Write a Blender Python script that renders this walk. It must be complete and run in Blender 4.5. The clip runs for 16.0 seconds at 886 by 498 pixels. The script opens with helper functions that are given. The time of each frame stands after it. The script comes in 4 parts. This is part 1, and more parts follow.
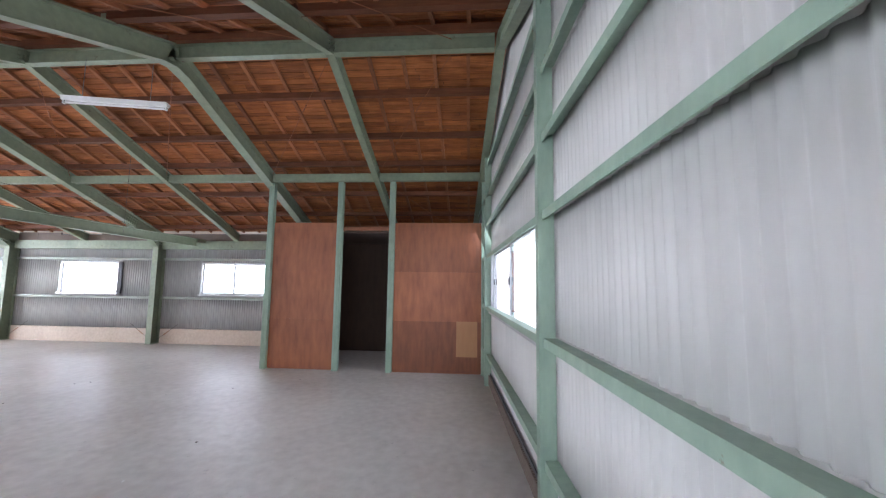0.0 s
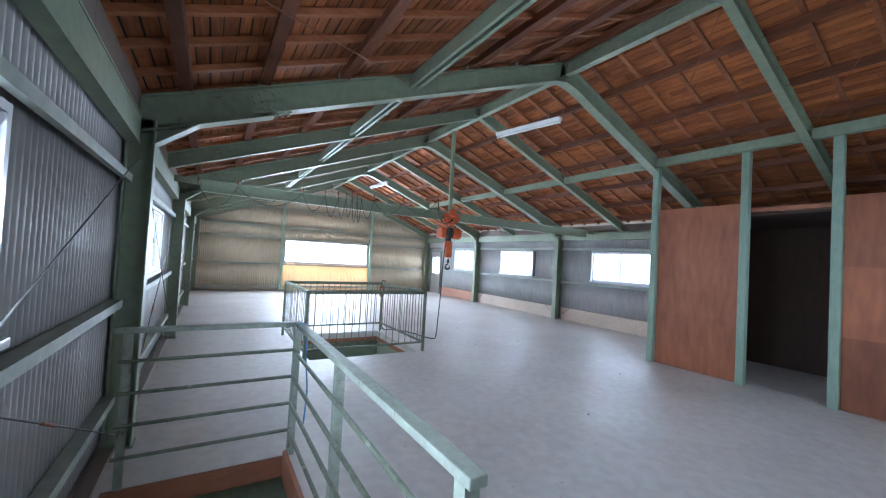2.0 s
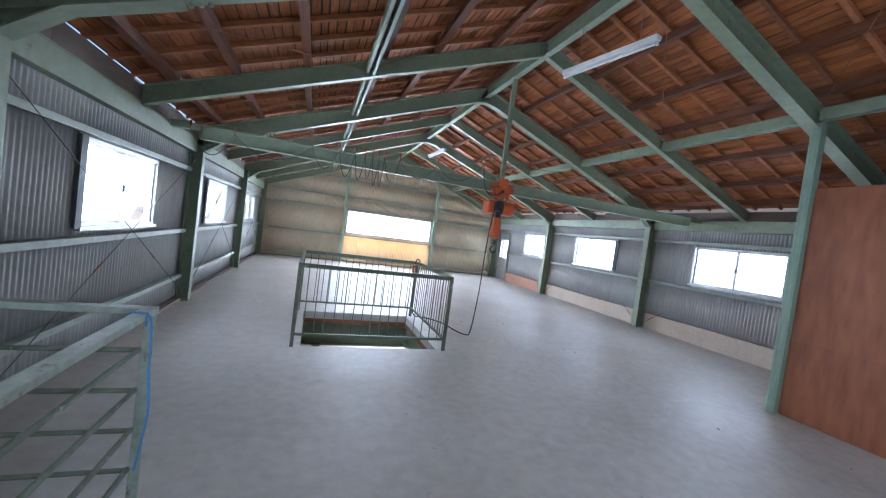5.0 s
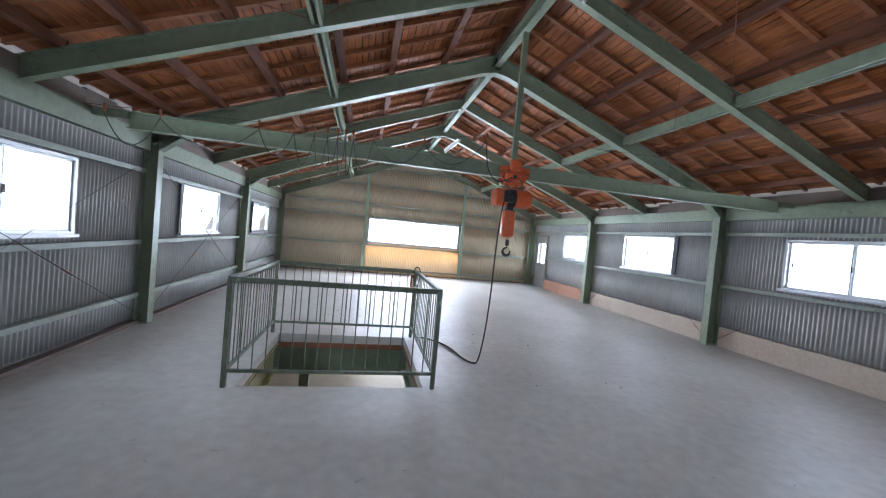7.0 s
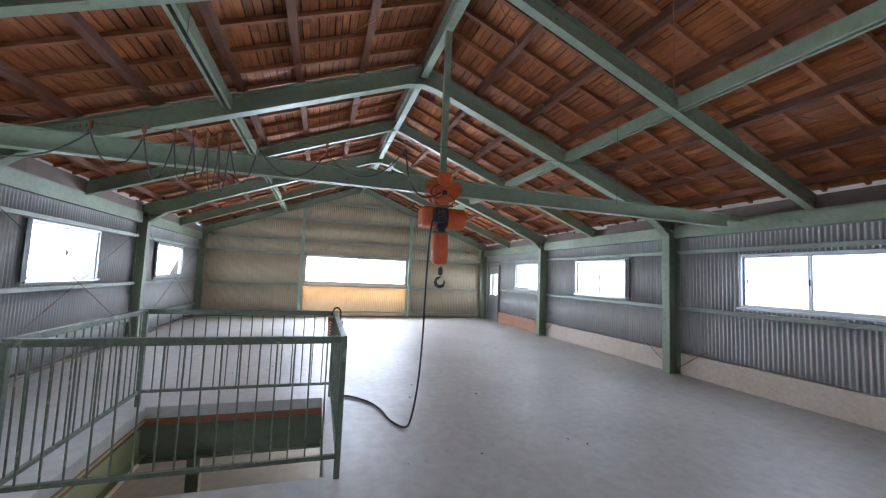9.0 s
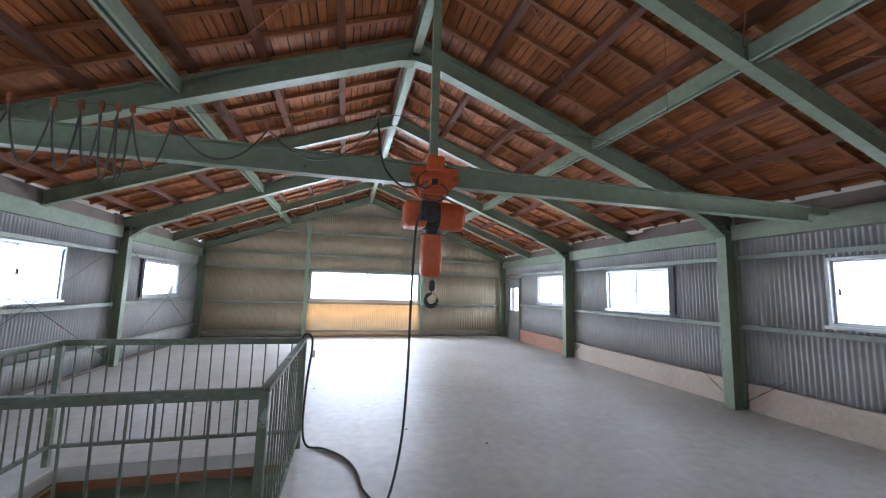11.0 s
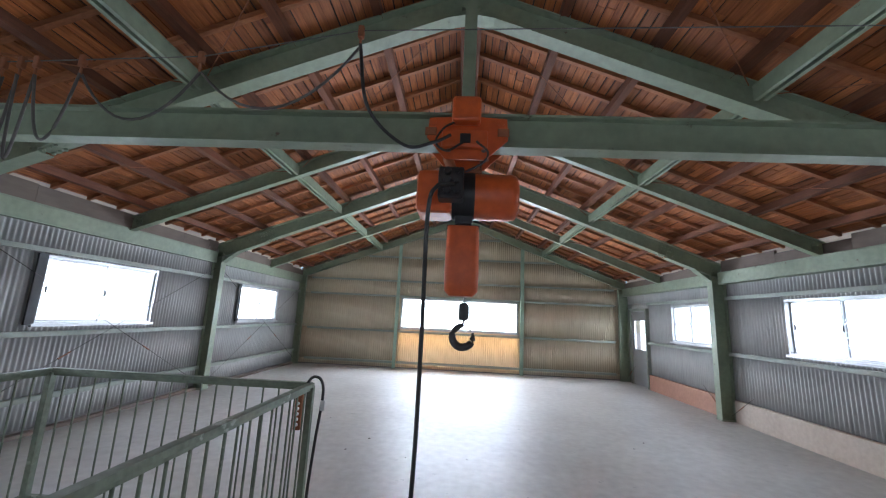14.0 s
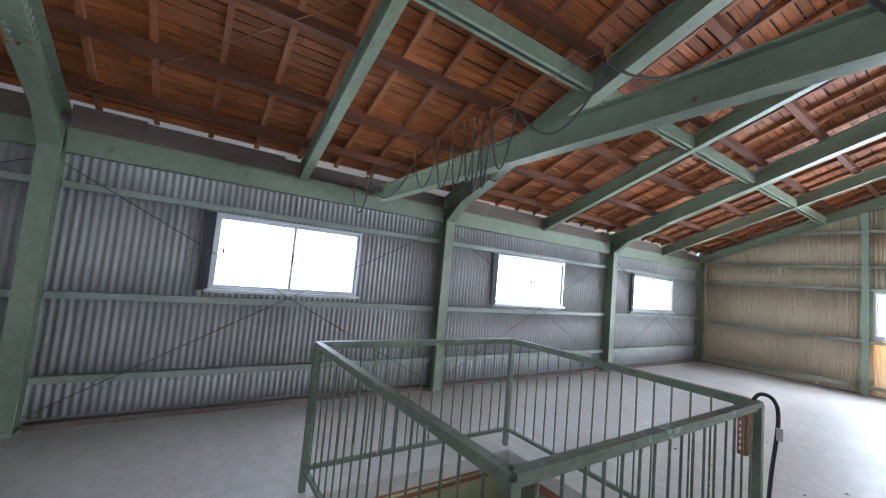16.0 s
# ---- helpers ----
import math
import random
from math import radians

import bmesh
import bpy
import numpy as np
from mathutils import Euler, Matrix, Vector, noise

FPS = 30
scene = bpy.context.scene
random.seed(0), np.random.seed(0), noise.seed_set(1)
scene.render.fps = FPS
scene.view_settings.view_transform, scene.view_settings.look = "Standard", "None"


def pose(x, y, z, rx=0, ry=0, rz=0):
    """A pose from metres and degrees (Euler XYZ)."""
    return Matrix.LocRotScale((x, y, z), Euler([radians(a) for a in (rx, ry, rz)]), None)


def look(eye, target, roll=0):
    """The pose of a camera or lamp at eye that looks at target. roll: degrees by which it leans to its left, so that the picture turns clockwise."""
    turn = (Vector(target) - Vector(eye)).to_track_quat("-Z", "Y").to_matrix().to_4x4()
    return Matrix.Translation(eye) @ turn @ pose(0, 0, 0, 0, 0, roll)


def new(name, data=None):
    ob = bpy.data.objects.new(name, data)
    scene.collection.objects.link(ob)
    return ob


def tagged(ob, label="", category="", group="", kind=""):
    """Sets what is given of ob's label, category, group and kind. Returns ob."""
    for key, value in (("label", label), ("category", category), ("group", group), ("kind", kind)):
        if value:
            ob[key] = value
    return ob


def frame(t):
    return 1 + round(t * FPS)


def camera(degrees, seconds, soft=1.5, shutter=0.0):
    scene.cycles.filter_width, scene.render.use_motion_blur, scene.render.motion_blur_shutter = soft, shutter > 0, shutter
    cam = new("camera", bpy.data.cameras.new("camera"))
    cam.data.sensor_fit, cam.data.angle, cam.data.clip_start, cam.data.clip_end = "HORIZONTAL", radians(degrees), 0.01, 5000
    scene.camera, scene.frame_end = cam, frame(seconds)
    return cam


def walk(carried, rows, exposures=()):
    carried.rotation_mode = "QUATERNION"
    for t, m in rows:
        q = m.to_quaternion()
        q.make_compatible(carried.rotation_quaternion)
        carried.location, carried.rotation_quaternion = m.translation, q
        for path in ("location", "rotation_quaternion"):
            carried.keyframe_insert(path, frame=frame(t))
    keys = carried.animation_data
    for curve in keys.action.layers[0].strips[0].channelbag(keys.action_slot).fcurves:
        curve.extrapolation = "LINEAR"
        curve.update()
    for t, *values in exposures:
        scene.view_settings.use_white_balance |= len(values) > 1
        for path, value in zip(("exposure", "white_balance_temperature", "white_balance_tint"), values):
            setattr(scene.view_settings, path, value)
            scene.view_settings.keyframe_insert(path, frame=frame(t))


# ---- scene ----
cam = camera(99.1, 16.0, soft=1.2)
PATH = [
    (0, (-4.373, -1.587, 1.586), (-2.387, -1.436, 1.776), 0.8),
    (0.5, (-4.315, -1.530, 1.582), (-2.472, -0.764, 1.711), -1.1),
    (1, (-4.322, -1.620, 1.584), (-2.859, -0.257, 1.634), -0.3),
    (1.5, (-4.316, -1.613, 1.623), (-3.150, 0.010, 1.680), 2.1),
    (2, (-4.326, -1.602, 1.622), (-3.283, 0.104, 1.679), 3.2),
    (2.5, (-4.325, -1.604, 1.628), (-3.259, 0.086, 1.701), 1.9),
    (3, (-4.327, -1.539, 1.607), (-3.171, 0.090, 1.699), 3.1),
    (3.5, (-4.165, -1.390, 1.583), (-2.973, 0.214, 1.639), 4.7),
    (4, (-3.656, -1.265, 1.586), (-2.589, 0.427, 1.593), 6.1),
    (4.5, (-3.329, -1.042, 1.618), (-2.460, 0.759, 1.564), 6.8),
    (4.7, (-3.169, -0.889, 1.629), (-2.403, 0.957, 1.560), 7.5),
    (6.8, (-2.002, 0.297, 1.578), (-1.629, 2.260, 1.496), 5.4),
    (7, (-1.880, 0.424, 1.589), (-1.469, 2.381, 1.529), 5.3),
    (7.5, (-1.639, 0.691, 1.606), (-1.171, 2.635, 1.646), 3.7),
    (8, (-1.457, 1.066, 1.587), (-0.904, 2.983, 1.729), 4.8),
    (8.5, (-1.403, 1.254, 1.548), (-0.728, 3.135, 1.632), 3.7),
    (9, (-1.270, 1.210, 1.536), (-0.659, 3.109, 1.684), 2.4),
    (11.5, (-0.545, 2.484, 1.562), (-0.106, 4.421, 1.799), 2.2),
    (12, (-0.381, 2.822, 1.542), (-0.036, 4.774, 1.803), 3.6),
    (12.5, (-0.213, 3.098, 1.548), (0.028, 5.064, 1.823), 5.1),
    (13, (-0.009, 3.289, 1.566), (0.063, 5.261, 1.890), 3.2),
    (13.5, (0.024, 3.331, 1.571), (-0.035, 5.304, 1.896), 2.2),
    (14, (-0.004, 3.355, 1.570), (-0.102, 5.321, 1.923), 2.8),
    (14.5, (-0.137, 3.409, 1.568), (-0.605, 5.323, 1.907), 3.2),
    (15, (-0.227, 3.384, 1.556), (-1.314, 5.038, 1.843), 3.9),
    (15.5, (-0.252, 3.398, 1.546), (-1.729, 4.728, 1.775), 5.0),
    (16, (-0.249, 3.405, 1.587), (-1.911, 4.506, 1.743), 5.1),
]
EXPOSURE = [(0, 1.52, 6300, 19), (0.6, 1.5, 6100, 18), (1.3, 1.48, 5700, 15), (2.0, 1.35, 5500, 12), (4.5, 1.15, 5550, 12), (7.0, 0.9, 5800, 13), (12, 0.62, 5900, 13), (14.5, 0.57, 5950, 13), (16, 0.97, 5850, 12)]
walk(cam, [(t, look(e, a, r)) for t, e, a, r in PATH], EXPOSURE)

# ---------------------------------------------------------------- daylight
world = bpy.data.worlds.new("sky")
scene.world = world
world.use_nodes = True
wn = world.node_tree.nodes
sky = wn.new("ShaderNodeTexSky")
sky.sky_type, sky.sun_disc = "NISHITA", False
sky.sun_elevation, sky.sun_rotation = radians(86), radians(180)
world.node_tree.links.new(sky.outputs[0], wn["Background"].inputs[0])
wn["Background"].inputs[1].default_value = 0.15
sun = new("sun", bpy.data.lights.new("sun", "SUN"))
sun.data.energy, sun.data.angle, sun.data.color = 3.0, radians(0.6), (1, 0.95, 0.87)
sun.matrix_world = look((0.6, 4.5, 30), (0, 6, 0))

WINDOW_LIGHT = 20.0


def daylight(name, at, toward, w, h, power, tint=(0.83, 0.92, 1.0)):
    lamp = new(name, bpy.data.lights.new(name, "AREA"))
    lamp.data.shape, lamp.data.size, lamp.data.size_y = "RECTANGLE", w, h
    lamp.data.energy, lamp.data.color = power * w * h, tint
    lamp.matrix_world = look(at, toward)
    return lamp


# ---------------------------------------------------------------- mesh building
class Build:
    """Collects plain pieces into one mesh."""

    def __init__(self):
        self.v, self.f, self.smooth = [], [], []

    def add(self, verts, faces, smooth=False):
        n = len(self.v)
        self.v += [tuple(p) for p in verts]
        self.f += [tuple(i + n for i in f) for f in faces]
        self.smooth += [smooth] * len(faces)
        return self

    def box(self, x0, x1, y0, y1, z0, z1, m=None, c=0.0):
        if c > 0:
            b = bmesh.new()
            bmesh.ops.create_cube(b, size=1)
            for q in b.verts:
                q.co = Vector(((x0 + x1) / 2 + q.co.x * (x1 - x0), (y0 + y1) / 2 + q.co.y * (y1 - y0), (z0 + z1) / 2 + q.co.z * (z1 - z0)))
            bmesh.ops.bevel(b, geom=b.edges[:], offset=c, segments=2, affect="EDGES", profile=0.5)
            b.verts.index_update()
            vs = [m @ q.co if m else q.co.copy() for q in b.verts]
            fs = [[q.index for q in f.verts] for f in b.faces]
            b.free()
            return self.add(vs, fs)
        vs = [Vector((x, y, z)) for x in (x0, x1) for y in (y0, y1) for z in (z0, z1)]
        if m:
            vs = [m @ q for q in vs]
        return self.add(vs, [(0, 1, 3, 2), (4, 6, 7, 5), (0, 4, 5, 1), (2, 3, 7, 6), (0, 2, 6, 4), (1, 5, 7, 3)])

    def prism(self, outline, a, b, axis="y"):
        """An outline of (u, w) pairs swept from a to b along an axis."""
        put = {"y": lambda u, w, s: (u, s, w), "x": lambda u, w, s: (s, u, w), "z": lambda u, w, s: (u, w, s)}[axis]
        n = len(outline)
        vs = [put(u, w, a) for u, w in outline] + [put(u, w, b) for u, w in outline]
        fs = [tuple(range(n - 1, -1, -1)), tuple(range(n, 2 * n))] + [(i, (i + 1) % n, n + (i + 1) % n, n + i) for i in range(n)]
        return self.add(vs, fs)

    def tube(self, points, r, sides=8):
        pts = [Vector(p) for p in points]
        vs, fs = [], []
        for i, p in enumerate(pts):
            d = (pts[min(i + 1, len(pts) - 1)] - pts[max(i - 1, 0)]).normalized()
            side = d.cross(Vector((0.31, 0.17, 0.93)) if abs(d.z) < 0.9 else Vector((1, 0.1, 0))).normalized()
            other = d.cross(side)
            rr = r[i] if isinstance(r, (list, tuple)) else r
            vs += [p + rr * (math.cos(2 * math.pi * k / sides) * side + math.sin(2 * math.pi * k / sides) * other) for k in range(sides)]
        for i in range(len(pts) - 1):
            for k in range(sides):
                a, b = i * sides + k, i * sides + (k + 1) % sides
                fs.append((a, b, b + sides, a + sides))
        self.add(vs, fs, True)
        n = (len(pts) - 1) * sides
        return self.add([vs[k] for k in range(sides)] + [vs[n + k] for k in range(sides)], [tuple(range(sides - 1, -1, -1)), tuple(range(sides, 2 * sides))])

    def beam(self, p, q, w, h, m=None):
        """A straight bar of width w and height h between two points."""
        p, q = Vector(p), Vector(q)
        d = (q - p).normalized()
        side = d.cross(Vector((0, 0, 1)) if abs(d.z) < 0.95 else Vector((0, 1, 0))).normalized()
        up = side.cross(d)
        vs = [e + a * w / 2 * side + b * h / 2 * up for e in (p, q) for a, b in ((-1, -1), (1, -1), (1, 1), (-1, 1))]
        return self.add(vs, [(0, 1, 2, 3), (7, 6, 5, 4), (0, 4, 5, 1), (1, 5, 6, 2), (2, 6, 7, 3), (3, 7, 4, 0)])

    def mesh(self, name):
        me = bpy.data.meshes.new(name)
        me.from_pydata(self.v, [], self.f)
        b = bmesh.new()
        b.from_mesh(me)
        bmesh.ops.recalc_face_normals(b, faces=b.faces[:])
        b.to_mesh(me)
        b.free()
        me.polygons.foreach_set("use_smooth", self.smooth)
        return me


def part(name, build, material, parent=None, label="", kind=""):
    me = build.mesh(name) if isinstance(build, Build) else build
    if not me.materials:
        me.materials.append(material)
    ob = new(name, me)
    ob.parent = parent
    return tagged(ob, label, kind=kind)


def thing(name, label, category, group="", at=(0, 0, 0), kind=""):
    ob = new(name)
    ob.location = at
    return tagged(ob, label, category, group, kind)


def sag(a, b, drop, n=12):
    a, b = Vector(a), Vector(b)
    return [a.lerp(b, i / n) - Vector((0, 0, drop * 4 * (i / n) * (1 - i / n))) for i in range(n + 1)]


def curve_through(points, n=8):
    """A smooth run through points."""
    p = [Vector(q) for q in points]
    p = [p[0] * 2 - p[1]] + p + [p[-1] * 2 - p[-2]]
    out = []
    for i in range(1, len(p) - 2):
        for k in range(n):
            t = k / n
            out.append(0.5 * (2 * p[i] + (p[i + 1] - p[i - 1]) * t + (2 * p[i - 1] - 5 * p[i] + 4 * p[i + 1] - p[i + 2]) * t * t + (3 * p[i] - p[i - 1] - 3 * p[i + 1] + p[i + 2]) * t ** 3))
    return out + [p[-2]]


# ---------------------------------------------------------------- materials
def surface(name, base, dark, rough=0.6, metal=0.0, grain=(30, 30, 30), patch=1.2, amount=0.5, bump=0.15, vary="", spread=0.25, wear=None, wear_at=0.66, spec=0.5):
    """Two scales of variation: grain and patches; wear: a third colour in chips with a shape of their own."""
    m = bpy.data.materials.new(name)
    m.use_nodes = True
    n, link = m.node_tree.nodes, m.node_tree.links.new
    b = n["Principled BSDF"]
    tc = n.new("ShaderNodeTexCoord")
    mp = n.new("ShaderNodeMapping")
    mp.inputs["Scale"].default_value = grain
    link(tc.outputs["Object"], mp.inputs["Vector"])
    fine = n.new("ShaderNodeTexNoise")
    fine.inputs["Scale"].default_value, fine.inputs["Detail"].default_value = 1.0, 6
    link(mp.outputs[0], fine.inputs["Vector"])
    big = n.new("ShaderNodeTexNoise")
    big.inputs["Scale"].default_value, big.inputs["Detail"].default_value, big.inputs["Roughness"].default_value = patch, 5, 0.62
    link(tc.outputs["Object"], big.inputs["Vector"])
    add = n.new("ShaderNodeMath")
    add.operation = "ADD"
    link(fine.outputs[0], add.inputs[0])
    link(big.outputs[0], add.inputs[1])
    ramp = n.new("ShaderNodeMapRange")
    ramp.inputs["From Min"].default_value, ramp.inputs["From Max"].default_value = 0.7, 1.3
    ramp.inputs["To Max"].default_value = 1.0
    link(add.outputs[0], ramp.inputs["Value"])
    mul = n.new("ShaderNodeMath")
    mul.operation = "MULTIPLY"
    mul.inputs[1].default_value = amount
    link(ramp.outputs[0], mul.inputs[0])
    mix = n.new("ShaderNodeMix")
    mix.data_type = "RGBA"
    mix.inputs[6].default_value, mix.inputs[7].default_value = (*base, 1), (*dark, 1)
    link(mul.outputs[0], mix.inputs[0])
    colour = mix.outputs[2]
    if wear:
        chip = n.new("ShaderNodeTexNoise")
        chip.inputs["Scale"].default_value, chip.inputs["Detail"].default_value, chip.inputs["Roughness"].default_value = 7, 8, 0.7
        link(tc.outputs["Object"], chip.inputs["Vector"])
        edge = n.new("ShaderNodeMapRange")
        edge.inputs["From Min"].default_value, edge.inputs["From Max"].default_value = wear_at, wear_at + 0.04
        link(chip.outputs[0], edge.inputs["Value"])
        mix2 = n.new("ShaderNodeMix")
        mix2.data_type = "RGBA"
        mix2.inputs[7].default_value = (*wear, 1)
        link(edge.outputs[0], mix2.inputs[0])
        link(colour, mix2.inputs[6])
        colour = mix2.outputs[2]
    if vary:
        info = n.new("ShaderNodeNewGeometry" if vary == "island" else "ShaderNodeObjectInfo")
        rnd = info.outputs["Random Per Island" if vary == "island" else "Random"]
        lo = n.new("ShaderNodeMapRange")
        lo.inputs["To Min"].default_value, lo.inputs["To Max"].default_value = 1 - spread, 1 + spread
        link(rnd, lo.inputs["Value"])
        hsv = n.new("ShaderNodeHueSaturation")
        link(lo.outputs[0], hsv.inputs["Value"])
        link(colour, hsv.inputs["Color"])
        colour = hsv.outputs[0]
    link(colour, b.inputs["Base Color"])
    rr = n.new("ShaderNodeMapRange")
    rr.inputs["To Min"].default_value, rr.inputs["To Max"].default_value = max(rough - 0.12, 0.02), min(rough + 0.12, 1)
    link(big.outputs[0], rr.inputs["Value"])
    link(rr.outputs[0], b.inputs["Roughness"])
    b.inputs["Metallic"].default_value = metal
    b.inputs["Specular IOR Level"].default_value = spec
    if bump:
        bp = n.new("ShaderNodeBump")
        bp.inputs["Strength"].default_value, bp.inputs["Distance"].default_value = bump, 0.01
        link(fine.outputs[0], bp.inputs["Height"])
        link(bp.outputs[0], b.inputs["Normal"])
    return m


green = surface("green_paint", (0.275, 0.325, 0.22), (0.165, 0.205, 0.145), 0.5, grain=(14, 14, 14), patch=1.6, amount=0.7, bump=0.08, wear=(0.13, 0.09, 0.06), wear_at=0.655)
green_post = surface("blue_green_paint", (0.33, 0.445, 0.34), (0.20, 0.29, 0.23), 0.5, grain=(16, 16, 6), patch=2.0, amount=0.7, bump=0.08, wear=(0.25, 0.24, 0.18), wear_at=0.67)
girt_paint = surface("faded_girt_paint", (0.36, 0.39, 0.33), (0.23, 0.26, 0.22), 0.55, grain=(14, 14, 14), patch=1.6, amount=0.8, bump=0.08, wear=(0.2, 0.16, 0.12), wear_at=0.66)
rail_paint = surface("worn_rail_paint", (0.2, 0.235, 0.165), (0.10, 0.115, 0.08), 0.5, grain=(25, 25, 25), patch=4, amount=0.9, bump=0.12, wear=(0.33, 0.36, 0.29), wear_at=0.6)
board_wood = surface("roof_boards", (0.50, 0.165, 0.046), (0.13, 0.034, 0.011), 0.75, grain=(55, 4, 55), patch=0.9, amount=0.85, bump=0.25, vary="island", spread=0.3)
batten_wood = surface("roof_battens", (0.42, 0.16, 0.065), (0.2, 0.068, 0.028), 0.75, grain=(5, 50, 50), patch=1.4, amount=0.8, bump=0.25, vary="object", spread=0.3)
purlin_wood = surface("purlin_timber", (0.2, 0.065, 0.026), (0.085, 0.027, 0.012), 0.75, grain=(45, 4, 45), patch=1.5, amount=0.8, bump=0.3, vary="object", spread=0.22)
concrete = surface("dusty_concrete_floor", (0.63, 0.605, 0.565), (0.48, 0.45, 0.42), 0.47, grain=(9, 9, 9), patch=0.7, amount=1.0, bump=0.05, wear=(0.4, 0.38, 0.36), wear_at=0.64, spec=0.45)
siding = surface("weathered_grey_siding", (0.44, 0.435, 0.415), (0.29, 0.285, 0.275), 0.55, grain=(20, 20, 3), patch=0.8, amount=0.7, bump=0.08, vary="object", spread=0.09)
siding_pale = surface("pale_siding", (0.62, 0.605, 0.58), (0.5, 0.49, 0.47), 0.6, grain=(14, 14, 2), patch=0.9, amount=0.6, bump=0.06, vary="object", spread=0.05)
# warm glow of daylight through these sheets is put into colour and translucency
siding_cream = surface("translucent_cream_siding", (0.68, 0.52, 0.32), (0.5, 0.36, 0.2), 0.5, grain=(20, 20, 3), patch=0.8, amount=0.6, bump=0.08, vary="object", spread=0.06)
cn = siding_cream.node_tree
thin = cn.nodes.new("ShaderNodeBsdfTranslucent")
thin.inputs["Color"].default_value = (0.8, 0.6, 0.38, 1)
blend = cn.nodes.new("ShaderNodeMixShader")
blend.inputs[0].default_value = 0.24
cn.links.new(cn.nodes["Principled BSDF"].outputs[0], blend.inputs[1])
cn.links.new(thin.outputs[0], blend.inputs[2])
cn.links.new(blend.outputs[0], cn.nodes["Material Output"].inputs["Surface"])
siding_yellow = surface("faded_warm_siding", (0.54, 0.455, 0.32), (0.38, 0.315, 0.215), 0.42, grain=(20, 20, 3), patch=0.8, amount=0.6, bump=0.08, vary="object", spread=0.07)
fascia_wood = surface("bleached_fascia", (0.62, 0.5, 0.36), (0.4, 0.3, 0.2), 0.8, grain=(40, 4, 40), patch=1.2)
# the darkness of the store's inside is put into this near-black colour
store_wood = surface("darkened_store_lining", (0.075, 0.045, 0.032), (0.035, 0.022, 0.016), 0.8, grain=(4, 14, 3), patch=1.0)
rail_pale = surface("chipped_pale_rail_paint", (0.36, 0.405, 0.335), (0.21, 0.235, 0.19), 0.5, grain=(25, 25, 25), patch=5, amount=0.9, bump=0.12, wear=(0.16, 0.13, 0.1), wear_at=0.6)
roof_dark = surface("roof_underlay", (0.05, 0.035, 0.028), (0.03, 0.02, 0.016), 0.9)
backing = surface("wall_backing", (0.25, 0.24, 0.22), (0.16, 0.15, 0.14), 0.8)
dado_white = surface("painted_dado", (0.62, 0.52, 0.43), (0.46, 0.36, 0.28), 0.7, grain=(18, 18, 18), patch=1.0, amount=0.8, bump=0.12)
dado_red = surface("reddish_dado", (0.47, 0.25, 0.17), (0.33, 0.16, 0.11), 0.7, grain=(18, 18, 18), patch=1.0, amount=0.8, bump=0.12)
plywood = surface("stained_plywood", (0.35, 0.115, 0.045), (0.17, 0.052, 0.025), 0.5, grain=(4, 14, 3), patch=1.0, amount=0.85, bump=0.06, vary="object", spread=0.3)
plywood_pale = surface("bare_plywood_patch", (0.48, 0.24, 0.11), (0.36, 0.16, 0.07), 0.6, grain=(4, 14, 3), patch=1.2)
timber_edge = surface("opening_edge_timber", (0.34, 0.14, 0.07), (0.18, 0.07, 0.04), 0.7, grain=(8, 8, 40), patch=1.5)
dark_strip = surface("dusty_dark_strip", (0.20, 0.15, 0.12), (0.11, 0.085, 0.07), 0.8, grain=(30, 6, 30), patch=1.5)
yellow_paint = surface("pale_yellow_green_paint", (0.52, 0.54, 0.27), (0.36, 0.38, 0.2), 0.5, grain=(9, 9, 9), patch=1.2)
orange = surface("orange_hoist_paint", (0.68, 0.125, 0.028), (0.42, 0.07, 0.02), 0.38, grain=(20, 20, 20), patch=5, amount=0.6, bump=0.04, wear=(0.16, 0.06, 0.03), wear_at=0.68)
rusty = surface("rusty_orange_metal", (0.34, 0.12, 0.05), (0.16, 0.06, 0.03), 0.7, grain=(60, 60, 60), patch=9)
black = surface("black_casing", (0.025, 0.025, 0.028), (0.012, 0.012, 0.013), 0.45, grain=(40, 40, 40), patch=8, bump=0.05)
rubber = surface("cable_rubber", (0.022, 0.021, 0.02), (0.05, 0.047, 0.043), 0.55, grain=(50, 50, 50), patch=7)
grey_cable = surface("dusty_cable", (0.12, 0.11, 0.10), (0.06, 0.055, 0.05), 0.6, grain=(50, 50, 50), patch=7)
steel = surface("dull_steel", (0.30, 0.30, 0.30), (0.17, 0.16, 0.15), 0.45, 0.8, grain=(60, 60, 60), patch=8)
hook_steel = surface("dark_hook_steel", (0.10, 0.10, 0.105), (0.05, 0.05, 0.05), 0.4, 0.7, grain=(60, 60, 60), patch=10)
alu = surface("aluminium_frame", (0.50, 0.51, 0.52), (0.38, 0.38, 0.39), 0.4, 0.6, grain=(30, 30, 30), patch=3, amount=0.4, bump=0.03)
dark_frame = surface("dark_window_board", (0.05, 0.05, 0.055), (0.03, 0.03, 0.03), 0.6)
lamp_white = surface("enamelled_lamp_tray", (0.78, 0.78, 0.76), (0.6, 0.6, 0.57), 0.35, grain=(20, 20, 20), patch=4, amount=0.5, bump=0.02)
rope_blue = surface("blue_rope", (0.12, 0.32, 0.6), (0.07, 0.2, 0.42), 0.8, grain=(200, 200, 200))
plastic_white = surface("white_plastic", (0.75, 0.75, 0.73), (0.6, 0.6, 0.58), 0.4)
debris_dark = surface("dark_debris", (0.08, 0.06, 0.05), (0.04, 0.03, 0.03), 0.9)
